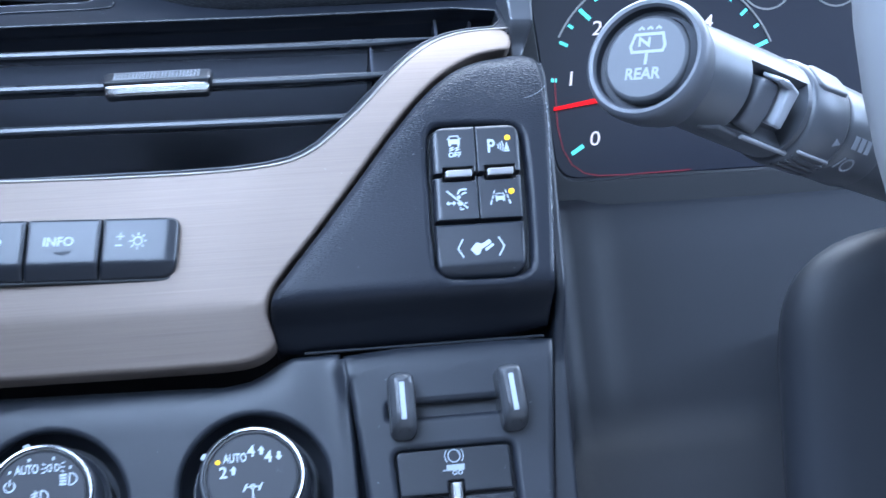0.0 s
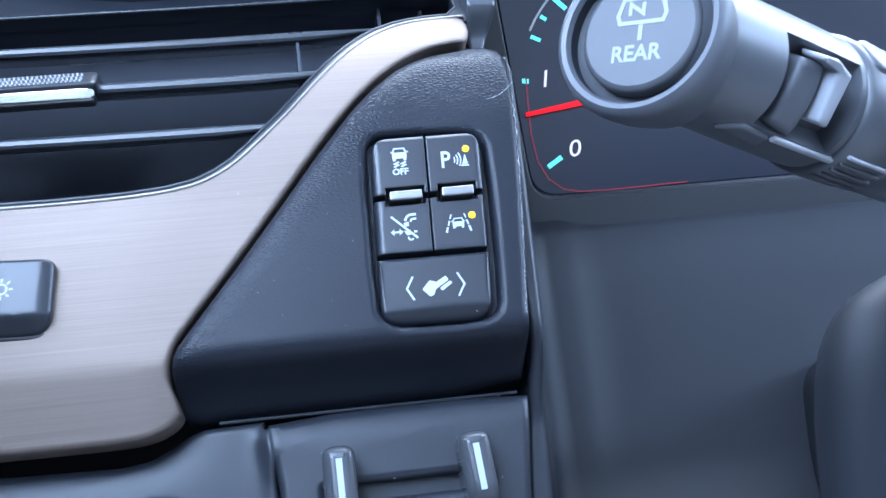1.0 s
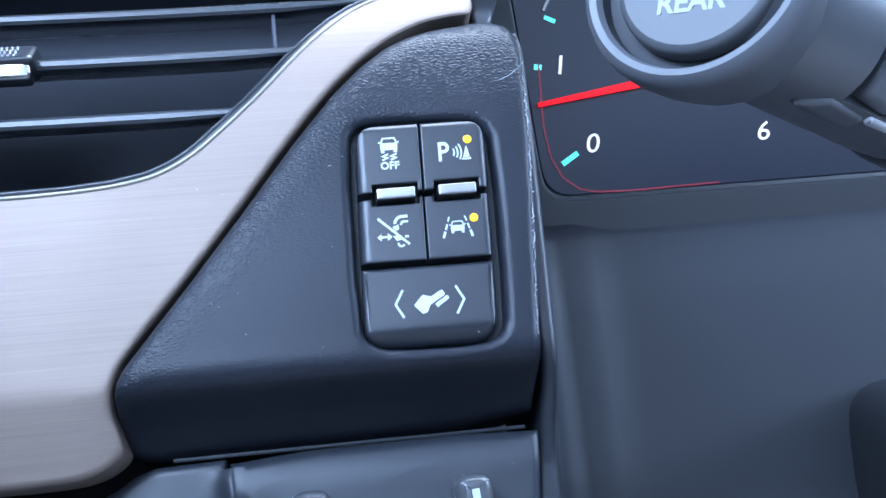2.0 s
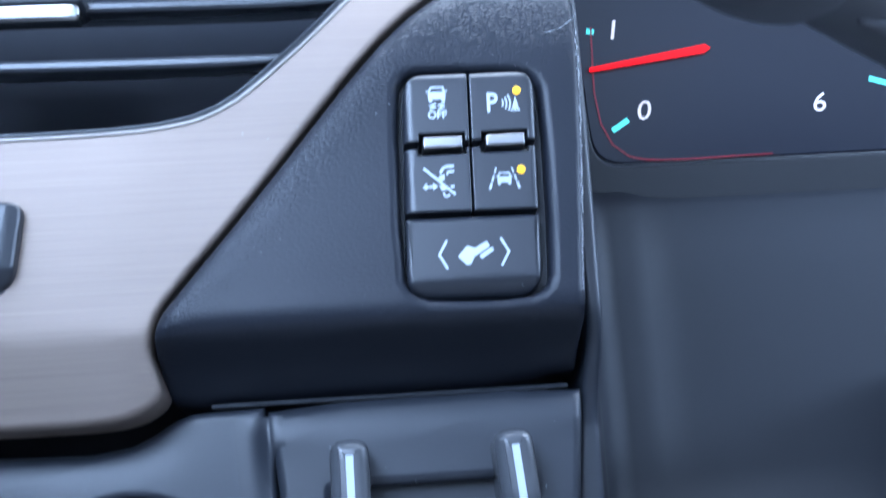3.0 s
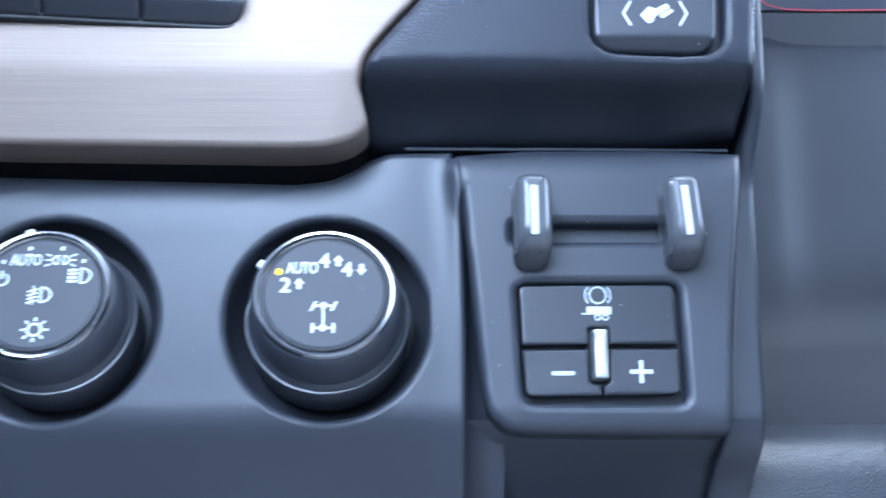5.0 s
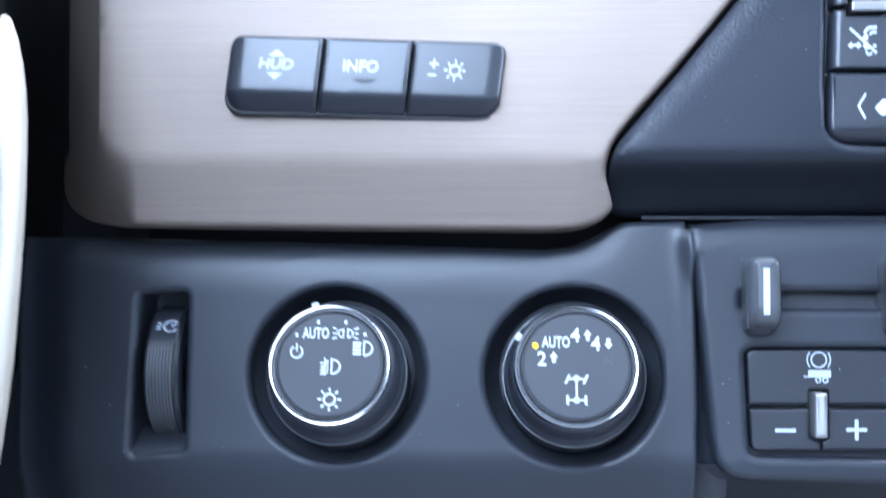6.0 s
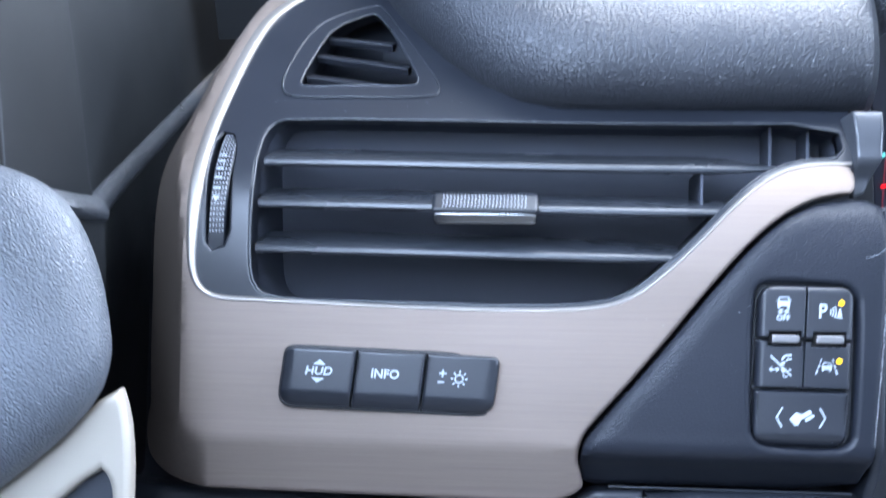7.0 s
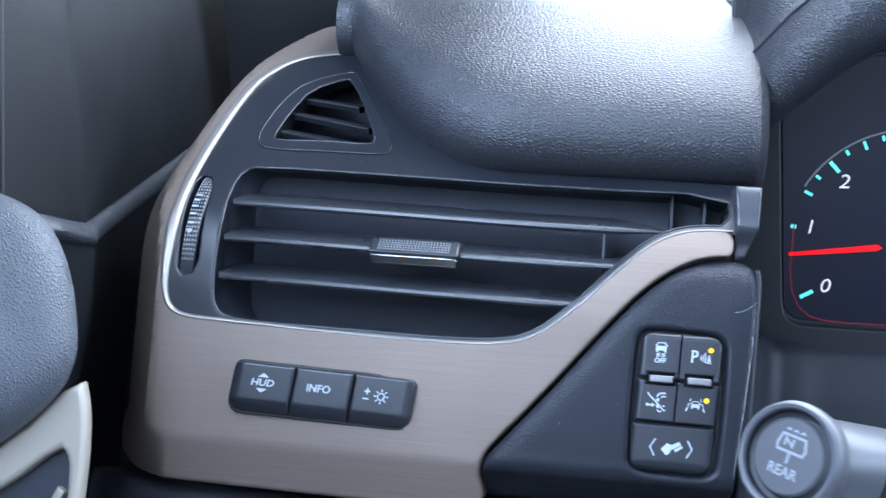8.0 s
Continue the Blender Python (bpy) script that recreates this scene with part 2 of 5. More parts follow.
def plate(outer, holes=(), depth=3.0, r=0.6, f=0.0, step=0, bottom=False, levels=3, hole_depth=None):
    """A slab with a rounded front edge. f: the height of its front face, a number or a function of (u, v)."""
    bm = bmesh.new()
    if area(outer) < 0:
        outer = outer[::-1]
    rim = []
    for k, loop in enumerate([outer, *[h if area(h) < 0 else h[::-1] for h in holes]]):
        deep = depth if k == 0 or hole_depth is None else hole_depth
        rings = [(0, -deep)] + [(r * (1 - math.cos(a)), -r * (1 - math.sin(a))) for a in [math.pi / 2 * j / levels for j in range(levels + 1)]]
        rings.append((r + min(0.35, 0.5 * r), 0))
        if r <= 0:
            rings = [(0, -deep), (0, 0)]
        last = None
        for d, z in rings:
            ring = [bm.verts.new((x, y, z)) for x, y in (inset(loop, d) if d else loop)]
            if last:
                for i in range(len(ring)):
                    bm.faces.new((last[i - 1], last[i], ring[i], ring[i - 1]))
            elif bottom and k == 0:
                bm.faces.new(ring[::-1])
            last = ring
        for i in range(len(last)):
            e = bm.edges.get((last[i - 1], last[i]))
            rim.append(e)
    bmesh.ops.triangle_fill(bm, use_beauty=True, edges=rim, normal=(0, 0, 1))
    if callable(f):
        if step:
            us, vs = [p[0] for p in outer], [p[1] for p in outer]
            for lo, hi, no in ((min(us), max(us), (1, 0, 0)), (min(vs), max(vs), (0, 1, 0))):
                n = int((hi - lo) / step)
                for i in range(1, n):
                    x = lo + (hi - lo) * i / n
                    bmesh.ops.bisect_plane(bm, geom=bm.verts[:] + bm.edges[:] + bm.faces[:], dist=1e-4,
                                           plane_co=(x, x, 0), plane_no=no)
        for v in bm.verts:
            v.co.z += f(v.co.x, v.co.y)
    elif f:
        bmesh.ops.translate(bm, vec=(0, 0, f), verts=bm.verts)
    return bm


def lathe(profile, n=64, cap=True):
    """Turns a profile of (radius, height) round the w axis."""
    bm = bmesh.new()
    if cap:
        r, z = profile[-1]
        flat = [bm.verts.new((r * math.cos(2 * math.pi * i / n), r * math.sin(2 * math.pi * i / n), z)) for i in range(n)]
        bm.faces.new(flat)
    rings = [[bm.verts.new((r * math.cos(2 * math.pi * i / n), r * math.sin(2 * math.pi * i / n), z)) for i in range(n)] for r, z in profile]
    for a, b in zip(rings, rings[1:]):
        for i in range(n):
            bm.faces.new((a[i - 1], a[i], b[i], b[i - 1]))
    return bm


def sheet(rows):
    """A surface through rows of points."""
    bm = bmesh.new()
    grid = [[bm.verts.new(p) for p in row] for row in rows]
    for a, b in zip(grid, grid[1:]):
        for i in range(len(a) - 1):
            bm.faces.new((a[i], a[i + 1], b[i + 1], b[i]))
    return bm


def tube(path, radius, n=16, caps=True, flat=1.0):
    """A round bar along a path; radius: a number or one for each point."""
    bm = bmesh.new()
    pts, rings = [Vector(p) for p in path], []
    for i, p in enumerate(pts):
        d = (pts[min(i + 1, len(pts) - 1)] - pts[max(i - 1, 0)]).normalized()
        side = d.cross(Vector((0, 0, 1)) if abs(d.z) < 0.9 else Vector((0, 1, 0))).normalized()
        up = side.cross(d)
        r = radius[i] if isinstance(radius, (list, tuple)) else radius
        rings.append([bm.verts.new(p + r * (math.cos(a) * side + flat * math.sin(a) * up)) for a in [2 * math.pi * j / n for j in range(n)]])
    for a, b in zip(rings, rings[1:]):
        for j in range(n):
            bm.faces.new((a[j - 1], a[j], b[j], b[j - 1]))
    if caps:
        bm.faces.new(rings[0][::-1])
        bm.faces.new(rings[-1])
    return bm


def box(x0, x1, y0, y1, z0, z1, r=0.0):
    bm = bmesh.new()
    bmesh.ops.create_cube(bm, size=1, matrix=Matrix.Translation(((x0 + x1) / 2, (y0 + y1) / 2, (z0 + z1) / 2)) @ Matrix.Diagonal((x1 - x0, y1 - y0, z1 - z0, 1)))
    if r:
        bmesh.ops.bevel(bm, geom=bm.edges[:], offset=r, segments=3, profile=0.5, affect='EDGES')
    return bm


def merge(*parts):
    bm = bmesh.new()
    for b in parts:
        me = bpy.data.meshes.new("t")
        b.to_mesh(me)
        bm.from_mesh(me)
        b.free()
        bpy.data.meshes.remove(me)
    return bm


def moved(bm, m):
    bmesh.ops.transform(bm, matrix=m, verts=bm.verts)
    return bm


def prism(bm, outline, z0=-0.1, z1=0.08):
    if area(outline) < 0:
        outline = outline[::-1]
    a, b = [bm.verts.new((x, y, z0)) for x, y in outline], [bm.verts.new((x, y, z1)) for x, y in outline]
    for i in range(len(a)):
        bm.faces.new((a[i - 1], a[i], b[i], b[i - 1]))
    bm.faces.new(b)


def stroke(bm, pts, width, closed=False, z1=0.08):
    """Draws a line of the given width as a flat bar along pts."""
    pts = [Vector(p) for p in pts]
    n = len(pts)
    left, right = [], []
    for i, p in enumerate(pts):
        a = pts[i - 1] if i or closed else p
        b = pts[(i + 1) % n] if i < n - 1 or closed else p
        d, e = (p - a), (b - p)
        if d.length < 1e-9:
            d = e
        if e.length < 1e-9:
            e = d
        d, e = d.normalized(), e.normalized()
        m = Vector((-d.y - e.y, d.x + e.x)).normalized()
        k = width / 2 / max(0.45, m.dot(Vector((-d.y, d.x))))
        left.append(p + m * k)
        right.append(p - m * k)
    for i in range(n if closed else n - 1):
        j = (i + 1) % n
        prism(bm, [tuple(left[i]), tuple(left[j]), tuple(right[j]), tuple(right[i])], z1=z1)


def arc(cx, cy, r, a0, a1, n=14):
    return [(cx + r * math.cos(radians(a0 + (a1 - a0) * i / n)), cy + r * math.sin(radians(a0 + (a1 - a0) * i / n))) for i in range(n + 1)]


def lettering(text, size, squeeze=1.0, slant=0.0, thick=0.08, weight=0.0):
    cu = bpy.data.curves.new("text", 'FONT')
    cu.body, cu.size, cu.align_x, cu.align_y, cu.extrude, cu.shear = text, size, 'CENTER', 'CENTER', thick, slant
    cu.offset, cu.resolution_u = weight, 3
    ob = new("text", cu)
    me = bpy.data.meshes.new_from_object(ob.evaluated_get(bpy.context.evaluated_depsgraph_get()))
    bm = bmesh.new()
    bm.from_mesh(me)
    bpy.data.objects.remove(ob)
    bpy.data.curves.remove(cu)
    bpy.data.meshes.remove(me)
    return moved(bm, Matrix.Diagonal((squeeze, 1, 1, 1)))


def at(u, v, w, rx=0, ry=0, rz=0):
    return Matrix.LocRotScale((u, v, w), Euler([radians(a) for a in (rx, ry, rz)]), None)


def curve(table):
    xs, ys = [a for a, b in table], [b for a, b in table]

    def f(x):
        if x <= xs[0]:
            return ys[0]
        for i in range(1, len(xs)):
            if x <= xs[i]:
                # a monotone glide between the knots
                m = [(ys[k + 1] - ys[k]) / (xs[k + 1] - xs[k]) for k in range(len(xs) - 1)]
                s0 = 0.5 * (m[i - 1] + m[i - 2]) if i > 1 else m[i - 1]
                s1 = 0.5 * (m[i - 1] + m[i]) if i < len(m) else m[i - 1]
                h = xs[i] - xs[i - 1]
                t = (x - xs[i - 1]) / h
                return (ys[i - 1] * (1 + 2 * t) * (1 - t) ** 2 + s0 * h * t * (1 - t) ** 2 + ys[i] * t * t * (3 - 2 * t) + s1 * h * t * t * (t - 1))
        return ys[-1]
    return f


def step01(x):
    x = max(0.0, min(1.0, x))
    return x * x * (3 - 2 * x)


# ---- cabin shell: plain walls with window openings and an added roof opening for light ----
def slab(name, x0, x1, y0, y1, z0, z1, mat, label, category):
    return setting(name, box(x0, x1, y0, y1, z0, z1), mat, label, category)


# out of view; the sheet is added to bounce daylight into the cabin
slab("ground", -40, 40, -40, 40, -0.75, -0.70, ASPHALT, "grey asphalt ground sheet outside the vehicle, unseen, added for bounced light", "ground")
slab("floor", -0.42, 1.35, -1.7, 0.75, -0.05, 0.0, CARPET, "grey carpeted cabin floor, unseen, lightened to bounce light up", "floor")
# gap left in the lining for the added overhead fill
roof = merge(box(-0.42, -0.12, -1.7, -0.12, 1.30, 1.34), box(0.82, 1.35, -1.7, -0.12, 1.30, 1.34), box(-0.12, 0.82, -0.24, -0.12, 1.30, 1.34), box(-0.12, 0.82, -1.7, -1.0, 1.30, 1.34))
setting("ceiling", roof, ROOF, "light grey fabric cabin lining round an opening added for light", "ceiling")
slab("wall_west", -0.42, -0.36, -1.7, 0.75, 0.0, 0.86, PLASTIC, "dark moulded door inner below the window", "wall")
slab("wall_east", 1.29, 1.35, -1.7, 0.75, 0.0, 0.86, PLASTIC, "dark moulded far door inner below the window", "wall")
slab("wall_south", -0.42, 1.35, -1.76, -1.70, 0.0, 0.84, FILLWALL, "mid grey unseen wall closing the cabin behind the seats, toned to give fill", "wall")
slab("wall_north", -0.42, 1.35, 0.75, 0.80, 0.0, 0.905, PLASTIC, "dark bulkhead below the windscreen", "wall")
slab("pillar_west", -0.42, -0.36, -0.95, -0.80, 0.86, 1.30, ROOF, "grey door pillar beside the side window", "pillar")
slab("pillar_east", 1.29, 1.35, -0.95, -0.80, 0.86, 1.30, ROOF, "grey far door pillar beside the side window", "pillar")

# ---- dashboard surfaces ----
vent_face = curve([(-90, -14), (0, -7), (10, -6.4), (30, -6.4), (50, -9.8), (65, -16.8), (80, -28), (91, -38), (105, -51), (130, -76), (150, -100), (180, -140), (210, -182)])
crease = curve([(-70, -237), (40, -239), (74, -244), (94, -241.6), (125, -237), (159, -230), (183, -216), (200, -200)])
trim_face = curve([(-75, -5.6), (-38, -5.5), (-20, -5), (10, -4.6), (30, -4.6), (50, -8), (65, -15), (80, -26.4), (91, -36), (105, -49), (130, -74), (150, -98), (180, -138), (210, -180)])


def trim_height(u, v):
    """The face, with a folded edge along the outer side and the bottom that turns back to the dash."""
    a, b = max(crease(v) - u + 9, 0), max(-42.4 - v + 9, 0)
    d = math.hypot(a, b) - 9
    fold = 0.25 + (1.47 + 0.6 * step01((v - 40) / 60)) * (a / (a + b) if a + b else 0)
    c = (u + 84.9 - 0.276 * (v + 41)) * step01((-37 - v) / 8)
    return trim_face(v) - fold * (d + math.sqrt(d * d + 0.8)) / 2 - (0.12 * (c + math.sqrt(c * c + 0.8)) / 2 if u > -110 and v < -30 else 0)


trim = thing("trim_panel", (-150, -20, -10), "brushed champagne metal trim sweeping round the air vent", "trim panel")
TRIM_IN = [(6, 68), (-5, 65.4), (-16, 59), (-29, 46.7), (-40, 34.5), (-51, 24.3), (-61, 16.2), (-73, 11.3), (-98, 9.6), (-150, 10.1), (-203, 12.3),
           (-222, 12.8), (-229, 15.5), (-232.2, 22), (-232.6, 32), (-232, 51), (-232, 78), (-229.5, 106), (-225, 138), (-221, 148), (-214, 158), (-204, 164), (-180, 169), (-168, 171)]
TRIM_OUT = [(-168, 196), (-190, 195), (-222, 192), (-234, 187), (-244, 173), (-249, 160), (-254, 132), (-258.5, 94), (-263, 72), (-264, 45), (-265, 12),
            (-266, -5), (-265.3, -32), (-261, -51.32), (-254, -57), (-244, -61), (-226, -62.3), (-173, -63), (-120, -63.6), (-96, -63.8), (-87, -62.4), (-80, -58), (-80.8, -53.3),
            (-82.8, -47), (-81.2, -39), (-77.2, -33.2), (-56.5, -9.7), (-26.5, 28.3), (-10.8, 44.2), (3.2, 52.8), (14, 55.4), (21.2, 55.6), (21.2, 68.5)]
part("face", plate(soft(TRIM_IN + TRIM_OUT, 2), depth=16, r=1.6, f=trim_height, step=2.6), SILVER, trim)


def soft_line(p, rounds):
    """Rounds an open line by cutting its corners."""
    for _ in range(rounds):
        q = [p[0]]
        for a, b in zip(p, p[1:]):
            q += [tuple(Vector(a).lerp(Vector(b), 0.25)), tuple(Vector(a).lerp(Vector(b), 0.75))]
        p = q + [p[-1]]
    return p


# rolled inner edge of the trim; its lighter metal paints the highlight
edge, rows = soft_line([(20.8, 68.5)] + TRIM_IN, 3), []
for k, (u, v) in enumerate(edge):
    a, b = edge[max(k - 2, 0)], edge[min(k + 2, len(edge) - 1)]
    d = (Vector(b) - Vector(a)).normalized()
    wide = 1.3 + 3.6 * step01((-150 - u) / 70) * step01((v - 8) / 50) + 0.5 * step01((-150 - u) / 60)
    rows.append([(u - d.y * x, v + d.x * x, trim_height(u - d.y * x, v + d.x * x) + h) for x, h in
                 ((wide, -0.2), (wide * 0.86, 0.22), (wide * 0.62, 0.5), (wide * 0.36, 0.42), (wide * 0.14, 0.0), (-0.05, -0.8), (-0.3, -2.2), (-0.4, -6))])
part("bead", sheet(rows), BEAD, trim, "raised trim edge along the vent, lightened to hold its highlight", smooth=60)

# air vent: satin black bezel, duct, louvres
vent = thing("air_vent", (-110, 45, -20), "satin black side air vent with three louvres inside the metal trim", "air vent")
HOLE = soft([(-203.5, 12.8), (-184, 11.6), (-150, 11.4), (-98, 10.9), (-74, 12.6), (-62, 17.4), (-52, 25.7), (-41, 36), (-30, 48), (-17, 60.4), (-6, 66.8), (5, 69.6), (19.5, 70.2),
             (19.5, 86.2), (-54, 85.2), (-136, 86.8), (-203, 87.6), (-209.6, 85), (-212.6, 75), (-211.6, 47), (-211, 26), (-209, 17)], 1)
CORNER = soft([(-178.9, 147), (-194, 138), (-199, 122), (-202.6, 106), (-200.5, 103.2), (-175, 104.4), (-154, 103.6), (-150.2, 106), (-154, 114), (-165, 133), (-175.5, 146.5)], 1)
SLOT = soft([(-231, 81), (-221.8, 79), (-220.8, 55), (-219.2, 33.5), (-228.6, 30), (-229.6, 45), (-231, 62)], 1)
BEZ_OUT = [(-168, 172), (-204, 167), (-216, 160), (-223, 149), (-227, 138), (-231.5, 106), (-234, 78), (-234, 51), (-234.6, 28), (-233, 17), (-228, 12), (-203, 7.5),
           (-98, 6.4), (-73, 7.2), (-60, 12), (-50, 21), (-28, 44), (-15, 57), (-5, 62), (6, 65), (25, 66), (25, 92), (-54, 93), (-95, 98), (-122, 106), (-137, 116), (-150, 134), (-158, 160)]
bezel = part("bezel", plate(BEZ_OUT, [HOLE, CORNER, SLOT], depth=4, r=0.9, f=lambda u, v: vent_face(v), step=7, hole_depth=14), BEZEL, vent)
# lighter tube put on the opening's edge in place of a highlight
part("lip", tube([(u, v, vent_face(v) - 0.35) for u, v in HOLE + HOLE[:1]], 0.62, 10), LIP, bezel, "lip of the opening, lightened as its edge highlight", smooth=60)
part("duct", merge(plate(inset(HOLE[::-1] if area(HOLE) > 0 else HOLE, 0.4)[::-1], depth=2, r=0, f=-66, bottom=True),
                   sheet([[(*p, vent_face(p[1]) - 10) for p in HOLE + HOLE[:1]], [(*p, -66) for p in HOLE + HOLE[:1]]])), DUCT, vent)
for x in (-5, 10):
    part("vane", box(x - 0.6, x + 0.6, 70, 88, -64, -44), DUCT, vent)
part("vane", box(-35.8, -34.8, 49, 66, -60, -20), DUCT, vent)


def louvre(v, u0, u1, taper):
    """A blade that runs level into the duct, with a rounded nose."""
    w = vent_face(v)
    prof = [(-2.0, -2.5), (-1.8, -0.7), (-1.0, 0), (0.3, 0.0), (1.2, -0.7), (1.9, -2.2), (4.2, -10), (8.2, -26), (6.5, -27), (0.4, -10)]
    rows = []
    for k in range(25):
        x = k / 24
        u = u0 + (u1 - u0) * x
        s = 1 - taper * step01((x - 0.86) / 0.14)
        rise = 2.0 * step01((-40 - u) / 170)
        rows.append([(u, v + rise + a * s, w + b * (0.25 + 0.75 * s) - 0.8) for a, b in prof + prof[:1]])
    bm = sheet(rows)
    bm.faces.new([bm.verts.new(p) for p in rows[0][:-1]])
    bm.faces.new([bm.verts.new(p) for p in rows[-1][:-1]][::-1])
    bmesh.ops.remove_doubles(bm, verts=bm.verts, dist=0.01)
    return bm


for v, u1, tp in ((65.6, -5, 0.7), (48, -26, 0.3), (30, -44, 0.3)):
    part("louvre", louvre(v, -209, u1, tp), LIP, vent)
UP = at(0, 1.2, 1.2)
slope = curve([(40, -6.2), (43.5, -5.6), (45.2, -5.0), (46.4, -5.0), (47.4, -5.9), (49, -7.6), (54, -13.2)])
tab = part("slider", moved(plate(rect(-139.6, -98.6, 44.8, 53.6, 2.4), depth=12, r=1.3, f=lambda u, v: slope(v), step=1.2), UP), TABTOP, vent, "black slider tab with a dotted grip")
part("chrome_strip", moved(plate(rect(-139.0, -99.4, 40.9, 45.1, 1.8), depth=5, r=0.8, f=lambda u, v: -5.7 + 0.25 * (v - 43) - 0.5 * abs((u + 119.2) / 19.8) ** 6, step=1.0), UP), CHROME, tab, "chrome strip on the slider")
bm = bmesh.new()
for i in range(24):
    for j in range(5):
        u, v = -135.4 + i * 1.38 + (j % 2) * 0.3, 47.6 + j * 1.12
        w = slope(v)
        top = bm.verts.new((u, v + 0.3, w + 0.55))
        base = [bm.verts.new((u + a, v + b, slope(v + b) - 0.05)) for a, b in ((-0.34, -0.32), (0.34, -0.32), (0.34, 0.32), (-0.34, 0.32))]
        for k in range(4):
            bm.faces.new((base[k - 1], base[k], top))
tagged(part("grip", moved(bm, UP), DOTS, tab, "fine raised grip dots", smooth=10), kind="stuff")

# small corner outlet
CFRAME = soft([(-178.5, 153), (-199, 143.5), (-206, 129), (-210.2, 109), (-208.6, 100.6), (-202, 98), (-172, 98.4), (-144, 98.2), (-140.6, 101.5), (-144, 109), (-157.4, 127.5), (-174, 151.5)], 1)
part("outlet_frame", plate(CFRAME, [CORNER], depth=1.6, r=0.5, f=lambda u, v: vent_face(v) + 0.9, step=6, hole_depth=10), BEZEL, vent)
# the same painted edge highlights round the corner outlet
for loop, r in ((CFRAME, 0.42), (CORNER, 0.55)):
    part("lip", tube([(u, v, vent_face(v) + 0.55) for u, v in loop + loop[:1]], r, 8), LIP, bezel, smooth=60)
part("outlet_duct", sheet([[(*p, vent_face(p[1]) - 6) for p in CORNER + CORNER[:1]], [(p[0], p[1] + 6, vent_face(p[1]) - 34) for p in CORNER + CORNER[:1]],
                           [(-175, 128, -110)] * (len(CORNER) + 1)]), DARK, vent)
for v, u0, u1, fall in ((109.6, -201, -160, -6.5), (121.4, -199, -157, -7.2), (132, -196, -166, -4.2)):
    part("outlet_louvre", sheet([[(u0 + (u1 - u0) * k / 8, v + fall * k / 8 + a, vent_face(v + fall * k / 8) - 3 + b) for a, b in ((0.5, -0.7), (0.1, -0.1), (-0.5, -0.2), (-2.4, -2.4), (-1.0, -10), (3, -16), (4.4, -16), (0.5, -0.7))] for k in range(9)]), BEZEL, vent)

# vent thumbwheel
wheel = part("thumbwheel", moved(lathe([(30, -3.6), (50.2, -3.6), (51, -2.9), (51, 2.9), (50.2, 3.6), (30, 3.6)], 160, cap=False), at(-225.2, 38, -60, 0, 90, 0)), BEZEL, vent, "ribbed black thumbwheel")
bm = bmesh.new()
marks = bmesh.new()
for i in range(28):
    a = radians(22 + i * 2.5)
    for j in range(5):
        u = -225.2 - 2.6 + j * 1.3
        c = Vector((u, 38 + 51 * math.sin(math.radians(90) - a), -60 + 51 * math.cos(math.radians(90) - a)))
        n = (c - Vector((u, 38, -60))).normalized()
        t = n.cross(Vector((1, 0, 0)))
        top = bm.verts.new(c + n * 0.8)
        base = [bm.verts.new(c + x * 0.34 * Vector((1, 0, 0)) + y * 0.5 * t - n * 0.1) for x, y in ((-1, -1), (1, -1), (1, 1), (-1, 1))]
        for k in range(4):
            bm.faces.new((base[k - 1], base[k], top))
tagged(part("dots", bm, DOTS, wheel, smooth=10), kind="stuff")
for k, ang in enumerate((72, 68.2, 64.2, 59.4, 54.0, 49.0)):
    c = Vector((-226.0, 38 + 51 * math.sin(radians(ang) - radians(34)), -60 + 51 * math.cos(radians(ang) - radians(34))))
    n = (c - Vector((-226.0, 38, -60))).normalized()
    t = n.cross(Vector((1, 0, 0)))
    shape = [(-1.5, -0.5), (1.5, -0.5), (1.5, 0.5), (-1.5, 0.5)] if k < 5 else [(0, -1.3), (1.5, 1.2), (-1.5, 1.2)]
    marks.faces.new([marks.verts.new(c + n * 0.9 + x * Vector((1, 0, 0)) + y * t) for x, y in shape])
part("scale_marks", marks, PRINT, wheel, "white scale marks")

# gloss end piece between vent and instruments
end = thing("trim_end_piece", (26, 70, -14), "glossy grey end piece between air vent and instruments", "trim panel")
part("face", plate(rounded([(22.4, 55), (27, 57), (31.6, 69), (32.4, 88), (20.8, 88), (21.9, 70)], 0.8, 3), depth=30, r=1.2, f=lambda u, v: -13 - 9 * step01((70 - v) / 9) - 0.03 * (v - 78) ** 2 * step01((v - 70) / 8), step=1.5), grained("glossy dark plastic", (0.05, 0.053, 0.06), 0.3, 3000, 0.08), end, smooth=60)


# ---- leather-faced switch pod ----
pod_v = curve([(-60, -30), (-57, -26), (-50, -15), (-46, -6.5), (-43.5, -2.2), (-41, -1.0), (-35, -0.8), (18, -0.8), (30, -1.3), (40, -2.8), (47, -5.2), (53, -10)])


POD_LEFT = [Vector(p) for p in ((-80, -40), (-76, -34.5), (-54.5, -10.5), (-24.5, 27), (-9, 42.5), (4.5, 50.5), (16, 53))]


def pod_height(u, v):
    """A flat face that rolls off towards the metal trim, the underside and the instruments."""
    p = Vector((u, v))
    near = 99.0
    for a, b in zip(POD_LEFT, POD_LEFT[1:]):
        k = max(0.0, min(1.0, (p - a).dot(b - a) / (b - a).length_squared))
        near = min(near, (p - a.lerp(b, k)).length)
    return pod_v(v) - 0.4 * step01((u - 22) / 8) - 1.5 * max(0.0, 1 - near / 7) ** 2


